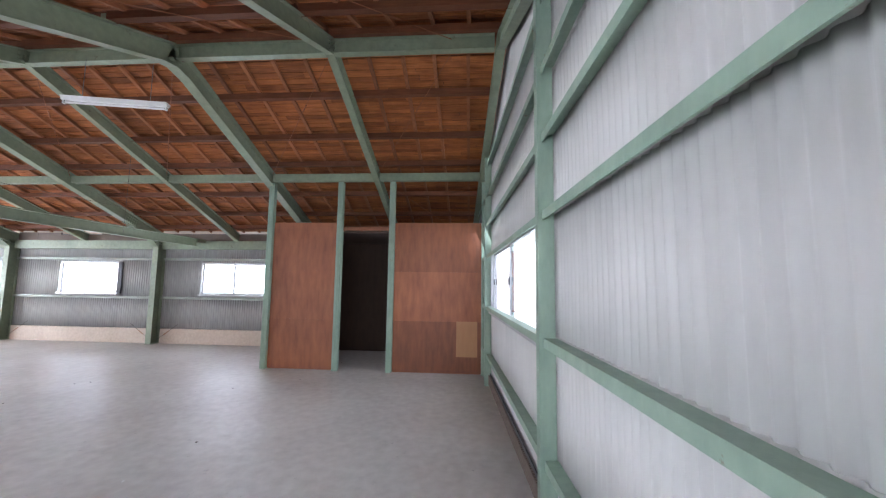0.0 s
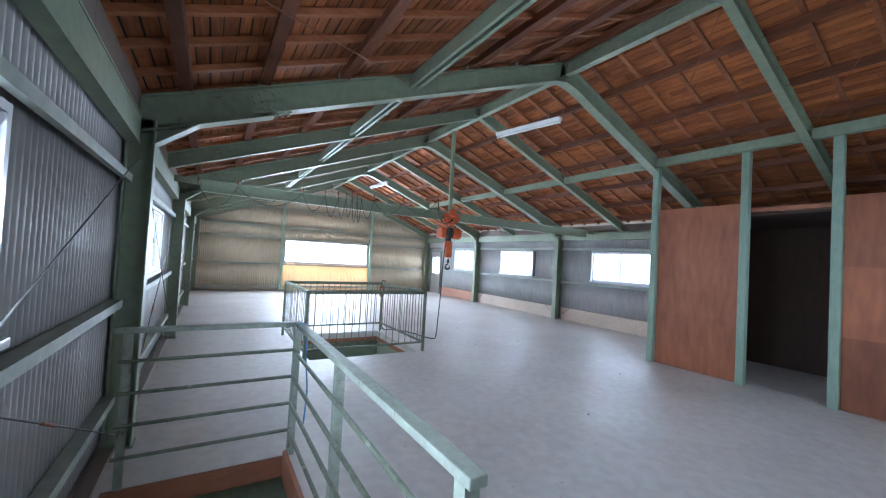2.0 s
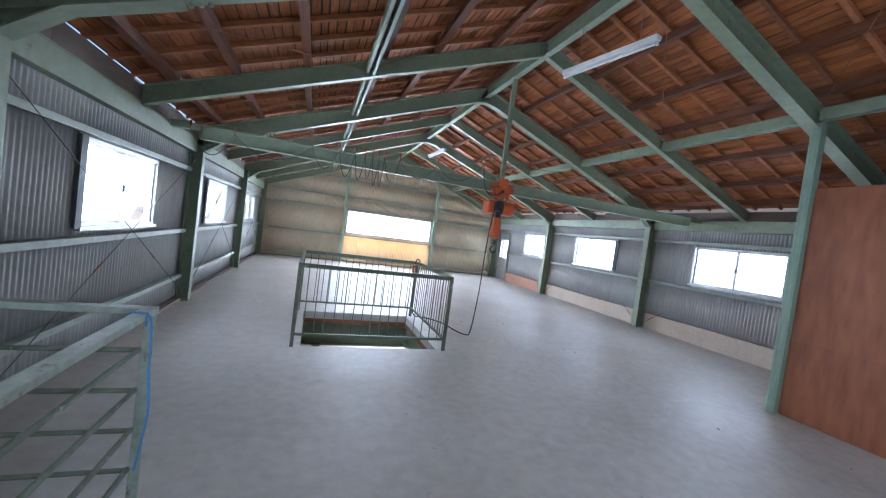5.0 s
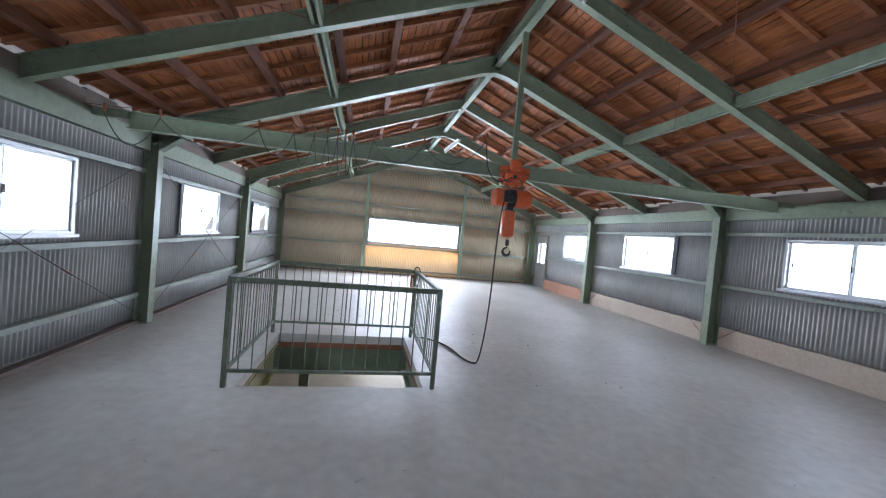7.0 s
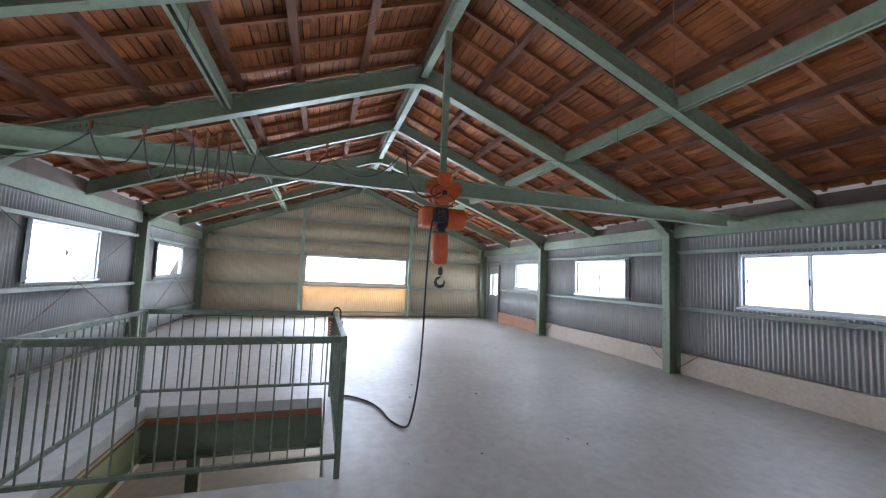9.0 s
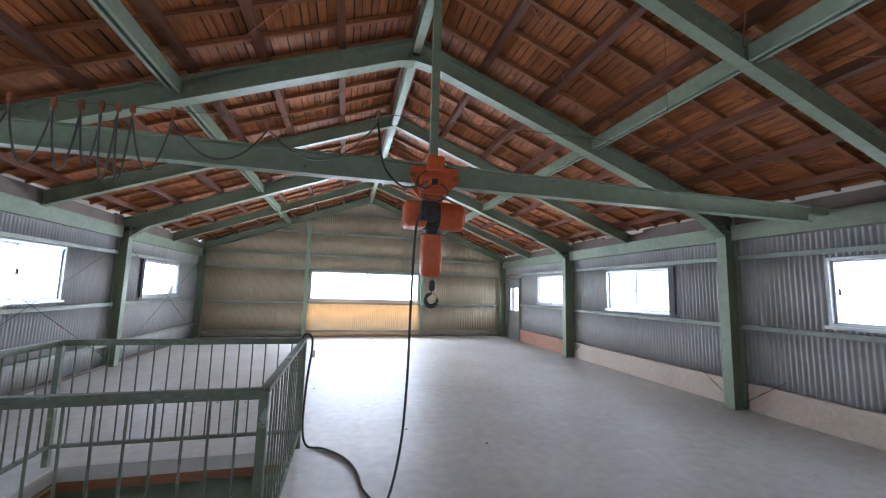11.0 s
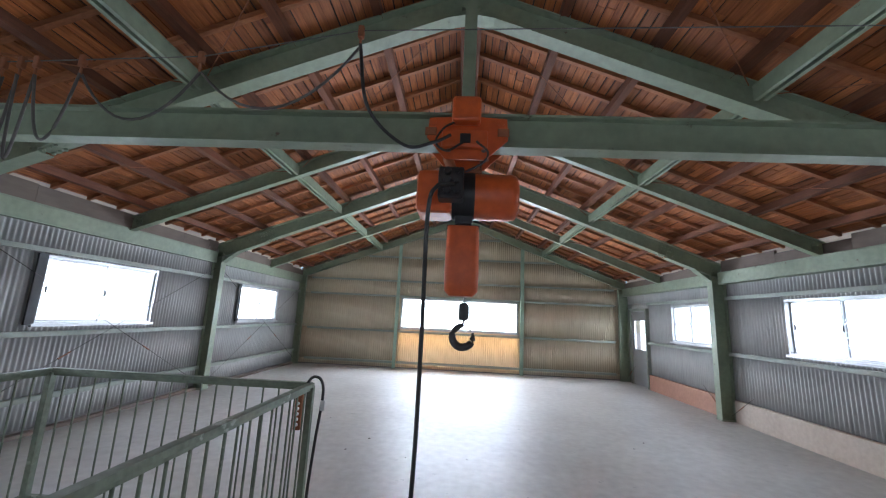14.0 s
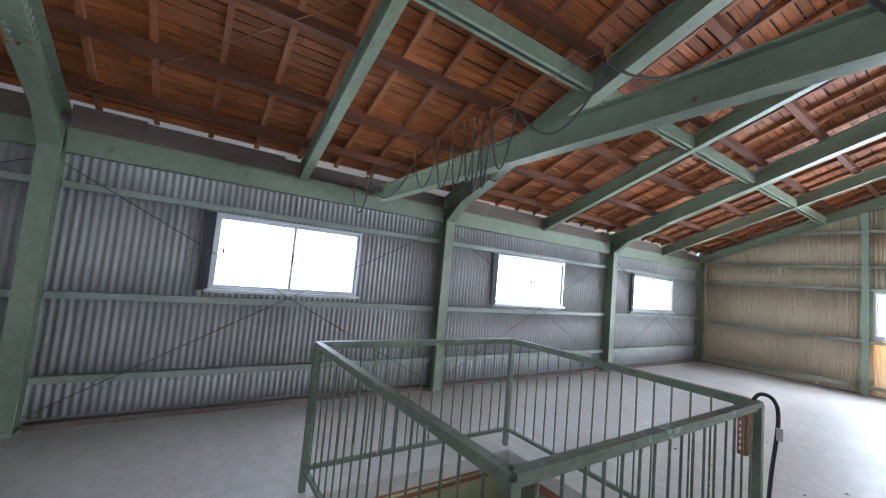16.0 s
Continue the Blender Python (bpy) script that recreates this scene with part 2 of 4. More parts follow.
lower_concrete = surface("lower_floor_concrete", (0.36, 0.33, 0.28), (0.22, 0.20, 0.17), 0.6, grain=(5, 5, 5), patch=0.7)
soil = surface("yard_gravel", (0.38, 0.36, 0.33), (0.26, 0.24, 0.22), 0.9, grain=(3, 3, 3), patch=0.1)
pale_block = surface("pale_blue_cladding", (0.55, 0.62, 0.68), (0.48, 0.55, 0.6), 0.6, grain=(0.4, 0.4, 0.1), patch=0.2)

glass = bpy.data.materials.new("window_glass")
glass.use_nodes = True
gb = glass.node_tree.nodes["Principled BSDF"]
gb.inputs["Transmission Weight"].default_value, gb.inputs["Roughness"].default_value, gb.inputs["IOR"].default_value = 1.0, 0.0, 1.45

# ---------------------------------------------------------------- plan (x across, 0 under the ridge; y along)
BAY = [-1.93, 2.3, 6.5, 10.7, 14.9]      # main frames
HALF = [0.2, 4.4, 8.6, 12.8]            # light rafters between them
Y0, Y1 = -2.04, 15.0                     # gable siding
XW = 4.985                              # side siding
PITCH = 0.38
SKEW = 0.06                             # the near gable runs askew


def steel_top(x):
    return 4.66 - PITCH * abs(x)


def askew(build):
    """Leans a piece of the near gable into its slanting line."""
    build.v = [(x, y + SKEW * x, z) for x, y, z in build.v]
    return build


def board_z(x):
    return steel_top(x) + 0.145


# ground outside and a neighbouring building
g = Build().box(-300, 300, -300, 300, -3.5, -3.2)
tagged(part("ground", g, soil), "pale gravel yard around the building", "ground", kind="structure")
nb = thing("neighbour_building", "pale blue clad building beyond the windows", "building", at=(16, 15, -3.2))
part("wall", Build().box(0, 10, -9, 5, 0, 4.9), pale_block, nb)
part("roof", Build().prism([(-0.4, 4.9), (10.4, 4.9), (5, 6.1)], -9.3, 5.3), backing, nb)


# ---------------------------------------------------------------- floor with its two openings
HX0, HX1, HY0, HY1 = -2.97, -1.15, 4.28, 6.17     # hoist opening
SX0, SX1, SY0, SY1 = -4.84, -3.72, -0.85, 1.62    # stair opening
fl = Build()
xs, ys = [-5.05, SX0, SX1, HX0, HX1, 5.05], [-3.3, SY0, SY1, HY0, HY1, 15.05]
for i in range(5):
    for j in range(5):
        if (i == 1 and j == 1) or (i == 3 and j == 3):
            continue
        fl.box(xs[i], xs[i + 1], ys[j], ys[j + 1], -0.12, 0)
fl_me = fl.mesh("floor")
bm = bmesh.new()
bm.from_mesh(fl_me)
bmesh.ops.remove_doubles(bm, verts=bm.verts[:], dist=1e-4)
shared = {}
for f in bm.faces:
    shared.setdefault(tuple(sorted(v.index for v in f.verts)), []).append(f)
bmesh.ops.delete(bm, geom=[f for fs in shared.values() if len(fs) > 1 for f in fs], context="FACES_ONLY")
bm.to_mesh(fl_me)
bm.free()
tagged(part("floor", fl_me, concrete), "dusty grey concrete floor with scuffs and two openings", "floor", kind="structure")


# ---------------------------------------------------------------- walls
def cuts(lo, hi, holes):
    return sorted({lo, hi, *[min(max(h, lo), hi) for h in holes]})


def slab_wall(place, u0, u1, z0, z1, holes):
    """Boxes that fill a wall save its openings; place(u0, u1, z0, z1) gives the box."""
    b = Build()
    us = cuts(u0, u1, [q for h in holes for q in h[:2]])
    zs = cuts(z0, z1, [q for h in holes for q in h[2:]])
    for a, c in zip(us, us[1:]):
        for d, e in zip(zs, zs[1:]):
            um, zm = (a + c) / 2, (d + e) / 2
            if not any(h[0] < um < h[1] and h[2] < zm < h[3] for h in holes):
                b.box(*place(a, c, d, e))
    return b


def sheet(u0, u1, z0, top, to_world, wave=0.0635, deep=0.009):
    """One corrugated sheet; top: a height or a function of u."""
    n = max(6, int((u1 - u0) / wave * 6))
    vs, fs = [], []
    for i in range(n + 1):
        u = u0 + (u1 - u0) * i / n
        d = deep * math.sin(2 * math.pi * u / wave)
        zt = top(u) if callable(top) else top
        for dd in (0, -0.004):
            vs += [to_world(u, d + dd, z0), to_world(u, d + dd, max(zt, z0 + 0.002))]
    for i in range(n):
        a = 4 * i
        fs += [(a, a + 4, a + 5, a + 1), (a + 2, a + 3, a + 7, a + 6), (a, a + 2, a + 6, a + 4), (a + 1, a + 5, a + 7, a + 3)]
    b = Build()
    b.add(vs, fs, True)
    return b


def clad(wall, rows, holes, u_lo, u_hi, to_world, pick, top=None, width=0.635*1.2):
    """Sheets row by row, cut at the openings."""
    for k, (z0, z1) in enumerate(rows):
        us = [u_lo + i * width for i in range(int((u_hi - u_lo) / width) + 1)] + [u_hi]
        us = sorted(set([round(u, 3) for u in us] + [h[q] for h in holes for q in (0, 1) if h[2] < z1 and h[3] > z0]))
        for a, c in zip(us, us[1:]):
            if c - a < 0.03:
                continue
            spans = [(z0, z1)]
            for h in holes:
                if h[0] < (a + c) / 2 < h[1]:
                    spans = [(s, e) for lo, hi in spans for s, e in ((lo, min(hi, h[2])), (max(lo, h[3]), hi)) if e - s > 0.02]
            for lo, hi in spans:
                lift = 0.006 if k % 2 else 0.0
                t = (lambda u, hh=hi: min(hh, top(u))) if top else hi
                if top and max(top(a), top(c)) <= lo + 0.01:
                    continue
                part("siding_sheet", sheet(a, c, lo, t, lambda u, d, z: to_world(u, d + lift, z)), pick(a, c, lo, hi), wall)


WZ0, WZ1 = 1.25, 2.08
left_win = [(-1.32, 0.32), (3.59, 5.24), (7.62, 9.33), (11.73, 13.56)]
right_win = [(3.63, 5.41), (7.7, 9.4), (11.12, 12.55)]
DOOR = (13.68, 14.62, 0.0, 2.02)
left_holes = [(a, b, WZ0, WZ1) for a, b in left_win]
right_holes = [(a, b, WZ0, WZ1) for a, b in right_win] + [DOOR]
gable_hole = [(-1.78, 1.78, 1.16, 2.1)]
near_hole = [(-1.72, 1.8, 1.17, 2.12)]

wall_left = tagged(part("wall_left", slab_wall(lambda a, c, d, e: (-5.05, -5.005, a, c, d, e), -3.3, Y1 + 0.05, -0.12, 2.825, left_holes), backing),
                   "long side wall clad in weathered grey corrugated sheets", "wall", kind="structure")
wall_right = tagged(part("wall_right", slab_wall(lambda a, c, d, e: (5.005, 5.05, a, c, d, e), -2.0, Y1 + 0.05, -0.12, 2.825, right_holes), backing),
                    "long side wall of grey corrugated sheets above a pale dado", "wall", kind="structure")


def gable(name, y0, y1, label, holes):
    b = slab_wall(lambda a, c, d, e: (a, c, y0, y1, d, e), -5.005, 5.005, -0.12, 2.8, holes)
    b.prism([(-5.005, 2.8), (5.005, 2.8), (5.005, board_z(5.0) - 0.02), (0, board_z(0) - 0.02), (-5.005, board_z(5.0) - 0.02)], y0, y1)
    return tagged(part(name, askew(b) if y0 < 0 else b, backing), label, "wall", kind="structure")


wall_far = gable("wall_far", Y1 + 0.02, Y1 + 0.065, "gable wall of corrugated sheets, translucent cream below its window", [(-1.78, 1.78, 0.1, 2.1)])
wall_near = gable("wall_near", Y0 - 0.065, Y0 - 0.02, "gable wall of pale corrugated sheets with a wide window", near_hole)

rows_side = [(0.06, 0.46), (0.42, 1.17), (1.15, 2.17), (2.15, 2.82)]
clad(wall_left, rows_side, left_holes, -3.2, Y1, lambda u, d, z: (-XW + d, u, z), lambda a, c, lo, hi: siding)
clad(wall_right, [(0.37, 1.19), (1.17, 2.19), (2.17, 2.82)], right_holes, -1.5, Y1, lambda u, d, z: (XW - d, u, z),
     lambda a, c, lo, hi: siding)
rows_gable = [(0.03, 0.2), (0.18, 1.1), (1.08, 2.16), (2.14, 2.62), (2.6, 3.36), (3.34, 4.0), (3.98, 4.85)]
clad(wall_far, rows_gable, gable_hole, -4.97, 4.97, lambda u, d, z: (u, Y1 - d, z),
     lambda a, c, lo, hi: siding_cream if abs((a + c) / 2) < 1.75 and hi < 1.3 else siding_yellow, top=lambda u: board_z(u) - 0.03)
clad(wall_near, [(0.03, 0.5), (0.48, 1.26), (1.24, 2.09), (2.07, 2.62), (2.6, 3.1), (3.08, 3.62), (3.6, 4.85)], near_hole, -4.97, 4.97, lambda u, d, z: (u, Y0 + SKEW * u + d, z), lambda a, c, lo, hi: siding_pale, top=lambda u: board_z(u) - 0.03)

# dado along the right wall, bay by bay
for k, (a, c) in enumerate([(2.4, 6.38), (6.62, 10.58), (10.82, 13.6)]):
    tagged(part("dado_wall", Build().box(4.9, 4.975, a, c, 0, 0.37, c=0.006), dado_red if k == 2 else dado_white),
           "reddish rendered dado at the foot of the wall" if k == 2 else "pale rendered dado at the foot of the wall", "dado", kind="structure")
# dark perforated strip along the foot of the near gable
foot = thing("foot_strip", "black perforated strip at the foot of the gable wall", "strip", kind="structure")
part("backing_strip", askew(Build().box(-4.6, 2.4, Y0 + 0.03, Y0 + 0.042, 0.0, 0.2)), dark_frame, foot)
slot = Build().box(-0.012, 0.012, 0, 0.02, 0.03, 0.17).mesh("rib")
for i in range(160):
    x = -4.5 + 0.043 * i
    part("rib", slot, dark_strip, foot).location = (x, Y0 + SKEW * x + 0.043, 0)
# strip of timber blocks along the foot of the left wall
for k in range(len(BAY) - 1):
    tagged(part("base_rail", Build().box(-4.955, -4.87, BAY[k] + (-0.8 if k == 0 else 0.1), BAY[k + 1] - 0.1, 0.0, 0.045), dark_strip), "worn timber strip at the wall's foot", "base rail", kind="structure")


# ---------------------------------------------------------------- windows
def sliding_window(name, w, h, at, turn, boarded=0.0):
    """Two sliding panes in a metal frame; x along the wall, y outward."""
    win = thing(name, "two-pane sliding window in a grey metal frame, bright daylight behind", "window", kind="structure")
    f = 0.035
    fr = Build().box(-w / 2, w / 2, -0.05, 0.05, 0, f).box(-w / 2, w / 2, -0.05, 0.05, h - f, h)
    fr.box(-w / 2, -w / 2 + f, -0.05, 0.05, f, h - f).box(w / 2 - f, w / 2, -0.05, 0.05, f, h - f)
    part("window_frame", fr, alu, win)
    part("window_sill", Build().box(-w / 2 - 0.03, w / 2 + 0.03, -0.085, -0.052, -0.025, 0.012, c=0.004), alu, win)
    for k, (a, c, y) in enumerate(((-w / 2 + f, 0.02, 0.012), (-0.02, w / 2 - f, -0.016))):
        s = 0.024
        sb = Build().box(a, c, y - 0.012, y + 0.012, f, f + s).box(a, c, y - 0.012, y + 0.012, h - f - s, h - f)
        sb.box(a, a + s, y - 0.012, y + 0.012, f + s, h - f - s).box(c - s, c, y - 0.012, y + 0.012, f + s, h - f - s)
        sash = part("sash", sb, alu, win)
        pane = part("pane", Build().box(a + s, c - s, y - 0.002, y + 0.002, f + s, h - f - s), glass, sash)
        pane.visible_shadow = False
        part("latch", Build().box(-0.012 if k else a + 0.06, 0.012 if k else a + 0.08, y - 0.03, y - 0.013, h * 0.45, h * 0.55, c=0.003), black, win)
    if boarded:
        side = 1 if boarded > 0 else -1
        x = side * w / 2
        part("shutter_board", Build().box(min(x, x + boarded), max(x, x + boarded), -0.075, -0.052, 0.0, h), dark_frame, win, "dark board beside the pane")
    win.matrix_world = Matrix.Translation(at) @ Matrix.Rotation(radians(turn), 4, "Z")
    return win


n_win = 0
for k, (a, c) in enumerate(left_win):
    n_win += 1
    sliding_window("window_%d" % n_win, c - a, WZ1 - WZ0, (-5.0, (a + c) / 2, WZ0), 90, -0.1)
    daylight("window_daylight", (-5.42, (a + c) / 2, 1.68), (-3.34, (a + c) / 2, 0.88), c - a + 2.0, 1.8, WINDOW_LIGHT)
for k, (a, c) in enumerate(right_win):
    n_win += 1
    sliding_window("window_%d" % n_win, c - a, WZ1 - WZ0, (5.0, (a + c) / 2, WZ0), -90, 0.12 if k < 2 else 0.0)
    daylight("window_daylight", (5.42, (a + c) / 2, 1.68), (3.34, (a + c) / 2, 0.88), c - a + 2.0, 1.8, WINDOW_LIGHT)
for y, turn, (xa, xb, za, zb) in ((Y1 + 0.02, 0, gable_hole[0]), (Y0 - 0.02, 180, near_hole[0])):
    n_win += 1
    wx, ww = (xa + xb) / 2, xb - xa
    sk = SKEW * wx if turn else 0
    sliding_window("window_%d" % n_win, ww, zb - za, (wx, y + sk, za), turn + (math.degrees(math.atan(SKEW)) if turn else 0))
    s = 1 if turn == 0 else -1
    daylight("window_daylight", (wx + (0.07 if turn else 0), y + sk + s * 0.4, 1.68), (wx - (0.28 if turn else 0), y + sk - s * 1.6, 0.88), ww + (1.8 if turn == 0 else 3.4), 1.9, WINDOW_LIGHT * (3.6 if turn == 0 else 0.24))

# door in the far corner of the right wall
door = thing("door_1", "grey metal door with a glazed upper half, closed", "door", kind="structure", at=(4.985, 14.15, 0))
db = slab_wall(lambda a, c, d, e: (-0.03, 0.015, a, c, d, e), -0.44, 0.44, 0.02, 1.98, [(-0.3, 0.3, 0.95, 1.72)])
part("door_leaf", db, alu, door)
dp = part("pane", Build().box(-0.01, -0.006, -0.3, 0.3, 0.95, 1.72), glass, door)
dp.visible_shadow = False
part("door_frame", Build().box(-0.09, 0.02, -0.5, -0.445, 0, 2.04).box(-0.09, 0.02, 0.445, 0.5, 0, 2.04).box(-0.09, 0.02, -0.445, 0.445, 1.985, 2.04), girt_paint, door)
part("door_handle", Build().tube([(-0.035, -0.36, 1.0), (-0.075, -0.36, 1.0), (-0.075, -0.26, 1.0)], 0.009), steel, door)
daylight("door_daylight", (5.16, 14.15, 1.34), (0, 14.15, 1.34), 0.75, 0.9, WINDOW_LIGHT)


# ---------------------------------------------------------------- steel frame
def i_section(b, p, q, depth, width, flange=0.012, web=0.008):
    """An I-beam whose top line runs from p to q, its web upright along the run."""
    p, q = Vector(p), Vector(q)
    d = (q - p).normalized()
    side = d.cross(Vector((0, 0, 1))).normalized()
    up = side.cross(d)
    w, t, e = width / 2, web / 2, depth
    ring = [(-w, 0), (w, 0), (w, -flange), (t, -flange), (t, flange - e), (w, flange - e), (w, -e), (-w, -e), (-w, flange - e), (-t, flange - e), (-t, -flange), (-w, -flange)]
    vs = [end + u * side + z * up for end in (p, q) for u, z in ring]
    b.add(vs, [tuple(range(11, -1, -1)), tuple(range(12, 24))] + [(i, (i + 1) % 12, 12 + (i + 1) % 12, 12 + i) for i in range(12)])
    return b


BOLT = Build().tube([(0, 0, 0), (0, 0, 0.02)], 0.016, 6).mesh("bolt")


def bolts(parent, centre, u, w, nu, nw, step, normal):
    """A field of hexagon bolt heads on a plate."""
    for i in range(nu):
        for j in range(nw):
            c = Vector(centre) + Vector(u) * (i - (nu - 1) / 2) * step + Vector(w) * (j - (nw - 1) / 2) * step
            part("bolt", BOLT, green, parent).matrix_local = Matrix.Translation(c) @ Vector(normal).to_track_quat("Z", "Y").to_matrix().to_4x4()


def portal(y, gable_end=False):
    fr = thing("portal_frame", "green-painted steel portal frame with bolted rafter splices" if not gable_end else "light green-painted steel frame of the gable", "steel frame",
               "portal frames", at=(0, y, 0))
    hw, depth = (0.05, 0.2) if gable_end else (0.075, 0.25)
    for s in (-1, 1):
        cb = Build()
        x_in, x_out = s * (4.77 if s < 0 else 4.7), s * 4.955
        top = steel_top(4.87) - 0.02
        f0, f1 = x_in + s * 0.012, x_out - s * 0.012
        cb.prism([(x_in, -hw), (f0, -hw), (f0, -0.004), (f1, -0.004), (f1, -hw), (x_out, -hw), (x_out, hw), (f1, hw), (f1, 0.004), (f0, 0.004), (f0, hw), (x_in, hw)], 0.0, top - 0.16, "z")
        part("column", cb, green, fr)
        part("base_plate", Build().box(min(x_in, s * 4.96) - (0.01 if s > 0 else 0), max(x_in, s * 4.96) + (0.01 if s < 0 else 0), -hw - 0.01, hw + 0.01, 0.0, 0.014), green, fr)
        # knee piece, deeper than the rafter
        kx = s * (4.0 if not gable_end else 4.6)
        kb = i_section(Build(), (s * 4.955, 0, steel_top(4.955)), (kx, 0, steel_top(kx)), depth + (0.03 if not gable_end else 0), 2 * hw)
        if not gable_end:
            kb.prism([(x_in, steel_top(x_in) - depth - 0.16), (x_in, steel_top(x_in) - depth), (x_in - s * 0.3, steel_top(x_in - s * 0.3) - depth - 0.02)], -0.004, 0.004)
            kb.beam((x_in, 0, steel_top(x_in) - depth - 0.16), (x_in - s * 0.31, 0, steel_top(x_in - s * 0.31) - depth - 0.035), 2 * hw, 0.012)
        part("knee", kb, green, fr)
        rb = i_section(Build(), (kx, 0, steel_top(kx)), (0, 0, steel_top(0)), depth, 2 * hw)
        part("rafter", rb, green, fr)
        if not gable_end:
            slope = Vector((-s, 0, PITCH)).normalized()
            up = Vector((s * PITCH, 0, 1)).normalized()
            c = Vector((kx, 0, steel_top(kx))) - up * depth / 2
            for yy in (-1, 1):
                pb = Build()
                m = Matrix(((slope.x, 0, up.x, c.x), (0, 1, 0, 0), (slope.z, 0, up.z, c.z), (0, 0, 0, 1)))
                pb.box(-0.17, 0.17, yy * 0.006 - 0.005, yy * 0.006 + 0.005, -0.09, 0.09, m)
                plate = part("splice_plate", pb, green, fr)
                bolts(plate, c + Vector((0, yy * 0.01, 0)), slope, up, 5, 3, 0.06, (0, yy, 0))
                bolts(plate, c - up * (depth / 2 + 0.004) + Vector((0, yy * 0.045, 0)), slope, (0, 1, 0), 6, 1, 0.06, -up)
                bolts(plate, c + up * (depth / 2 - 0.002) + Vector((0, yy * 0.045, 0)), slope, (0, 1, 0), 6, 1, 0.06, up)
            hb = Build().prism([(0, steel_top(0) - depth - 0.06), (s * 0.28, steel_top(0.28) - depth - 0.005), (0, steel_top(0) - depth)], -hw, hw)
            part("apex_gusset", hb, green, fr)
    return fr


for k, y in enumerate(BAY):
    made = portal(y - 0.02 if k == 4 else y, k in (0, 4))
    if k == 0:
        made.rotation_euler = (0, 0, math.atan(SKEW))

for y in HALF:
    for s in (-1, 1):
        b = i_section(Build(), (s * 4.95, 0, steel_top(4.95)), (s * 0.0, 0, steel_top(0)), 0.2, 0.1, 0.01, 0.007)
        ob = part("steel_rafter", b, green)
        ob.location = (0, y, 0)
        tagged(ob, "slim green-painted steel rafter between the main frames", "rafter", "light rafters")
        for x in (0.06, 2.5, 4.78):
            for yy in (-1, 1):
                zc = steel_top(x) - 0.1
                cleat = part("cleat", Build().box(s * x - 0.05, s * x + 0.05, min(yy * 0.0045, yy * 0.0125), max(yy * 0.0045, yy * 0.0125), zc - 0.06, zc + 0.06), green, ob)
                bolts(cleat, (s * x, yy * 0.0125, zc), (1, 0, 0), (0, 0, 1), 2, 2, 0.055, (0, yy, 0))

edge_rng = random.Random(11)
for k in range(4):
    a, c = BAY[k], BAY[k + 1]
    for lo, hi in ((a + 0.08, HALF[k] - 0.055), (HALF[k] + 0.055, c - 0.08)):
        b = i_section(Build(), (0, lo, steel_top(0) - 0.03), (0, hi, steel_top(0) - 0.03), 0.19, 0.1, 0.01, 0.007)
        tagged(part("ridge_beam", b, green), "green-painted steel beam under the ridge", "beam", "ridge beams")
        for s in (-1, 1):
            x = s * 2.5
            zt = steel_top(2.5) - 0.05
            for dx in (-1, 1):
                pb = Build().prism([(x + dx * u, zt + w) for u, w in ((0.055, 0), (0.055, -0.14), (0.02, -0.14), (0.02, -0.131), (0.046, -0.131), (0.046, -0.009), (0.02, -0.009), (0.02, 0))], lo, hi)
                tagged(part("steel_purlin", pb, green), "green-painted steel channel half way up the roof", "purlin", "steel purlins")
    # eave beams and wall girts
    for s in (-1, 1):
        a = BAY[k] + (SKEW * 4.9 * s if k == 0 else 0)
        b = Build()
        in_x = 4.86 if s < 0 else 4.8
        for lo_z, hi_z, x0, x1 in ((2.41, 2.424, in_x, 4.95), (2.616, 2.63, in_x, 4.95), (2.424, 2.616, in_x + 0.005, in_x + 0.015)):
            b.box(min(s * x0, s * x1), max(s * x0, s * x1), a + 0.08, c - 0.08, lo_z, hi_z)
        tagged(part("eave_beam", b, green), "green-painted steel beam along the eaves", "beam", "eave beams")
        ya = a + 0.08
        while ya < c - 0.1:
            yb = min(ya + edge_rng.uniform(0.5, 1.3), c - 0.08)
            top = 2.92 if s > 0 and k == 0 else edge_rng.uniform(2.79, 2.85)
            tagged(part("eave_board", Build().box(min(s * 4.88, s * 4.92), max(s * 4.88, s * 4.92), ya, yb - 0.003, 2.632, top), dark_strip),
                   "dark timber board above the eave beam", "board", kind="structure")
            ya = yb
        for z in ((0.43, 1.17, 2.15) if s < 0 else (1.18, 2.18)):
            hi_end = c - 0.09
            if s > 0 and k == 3:
                hi_end = 13.6
            gb_ = Build().box(min(s * 4.89, s * 4.968), max(s * 4.89, s * 4.968), a + 0.09, hi_end, z - 0.004, z + 0.004)
            gb_.box(min(s * 4.89, s * 4.9), max(s * 4.89, s * 4.9), a + 0.09, hi_end, z - 0.055, z - 0.004)
            gb_.box(min(s * 4.9, s * 4.93), max(s * 4.9, s * 4.93), a + 0.09, hi_end, z - 0.055, z - 0.049)
            tagged(part("wall_girt", gb_, girt_paint), "thin painted steel rail carrying the wall sheets", "girt", "wall girts")

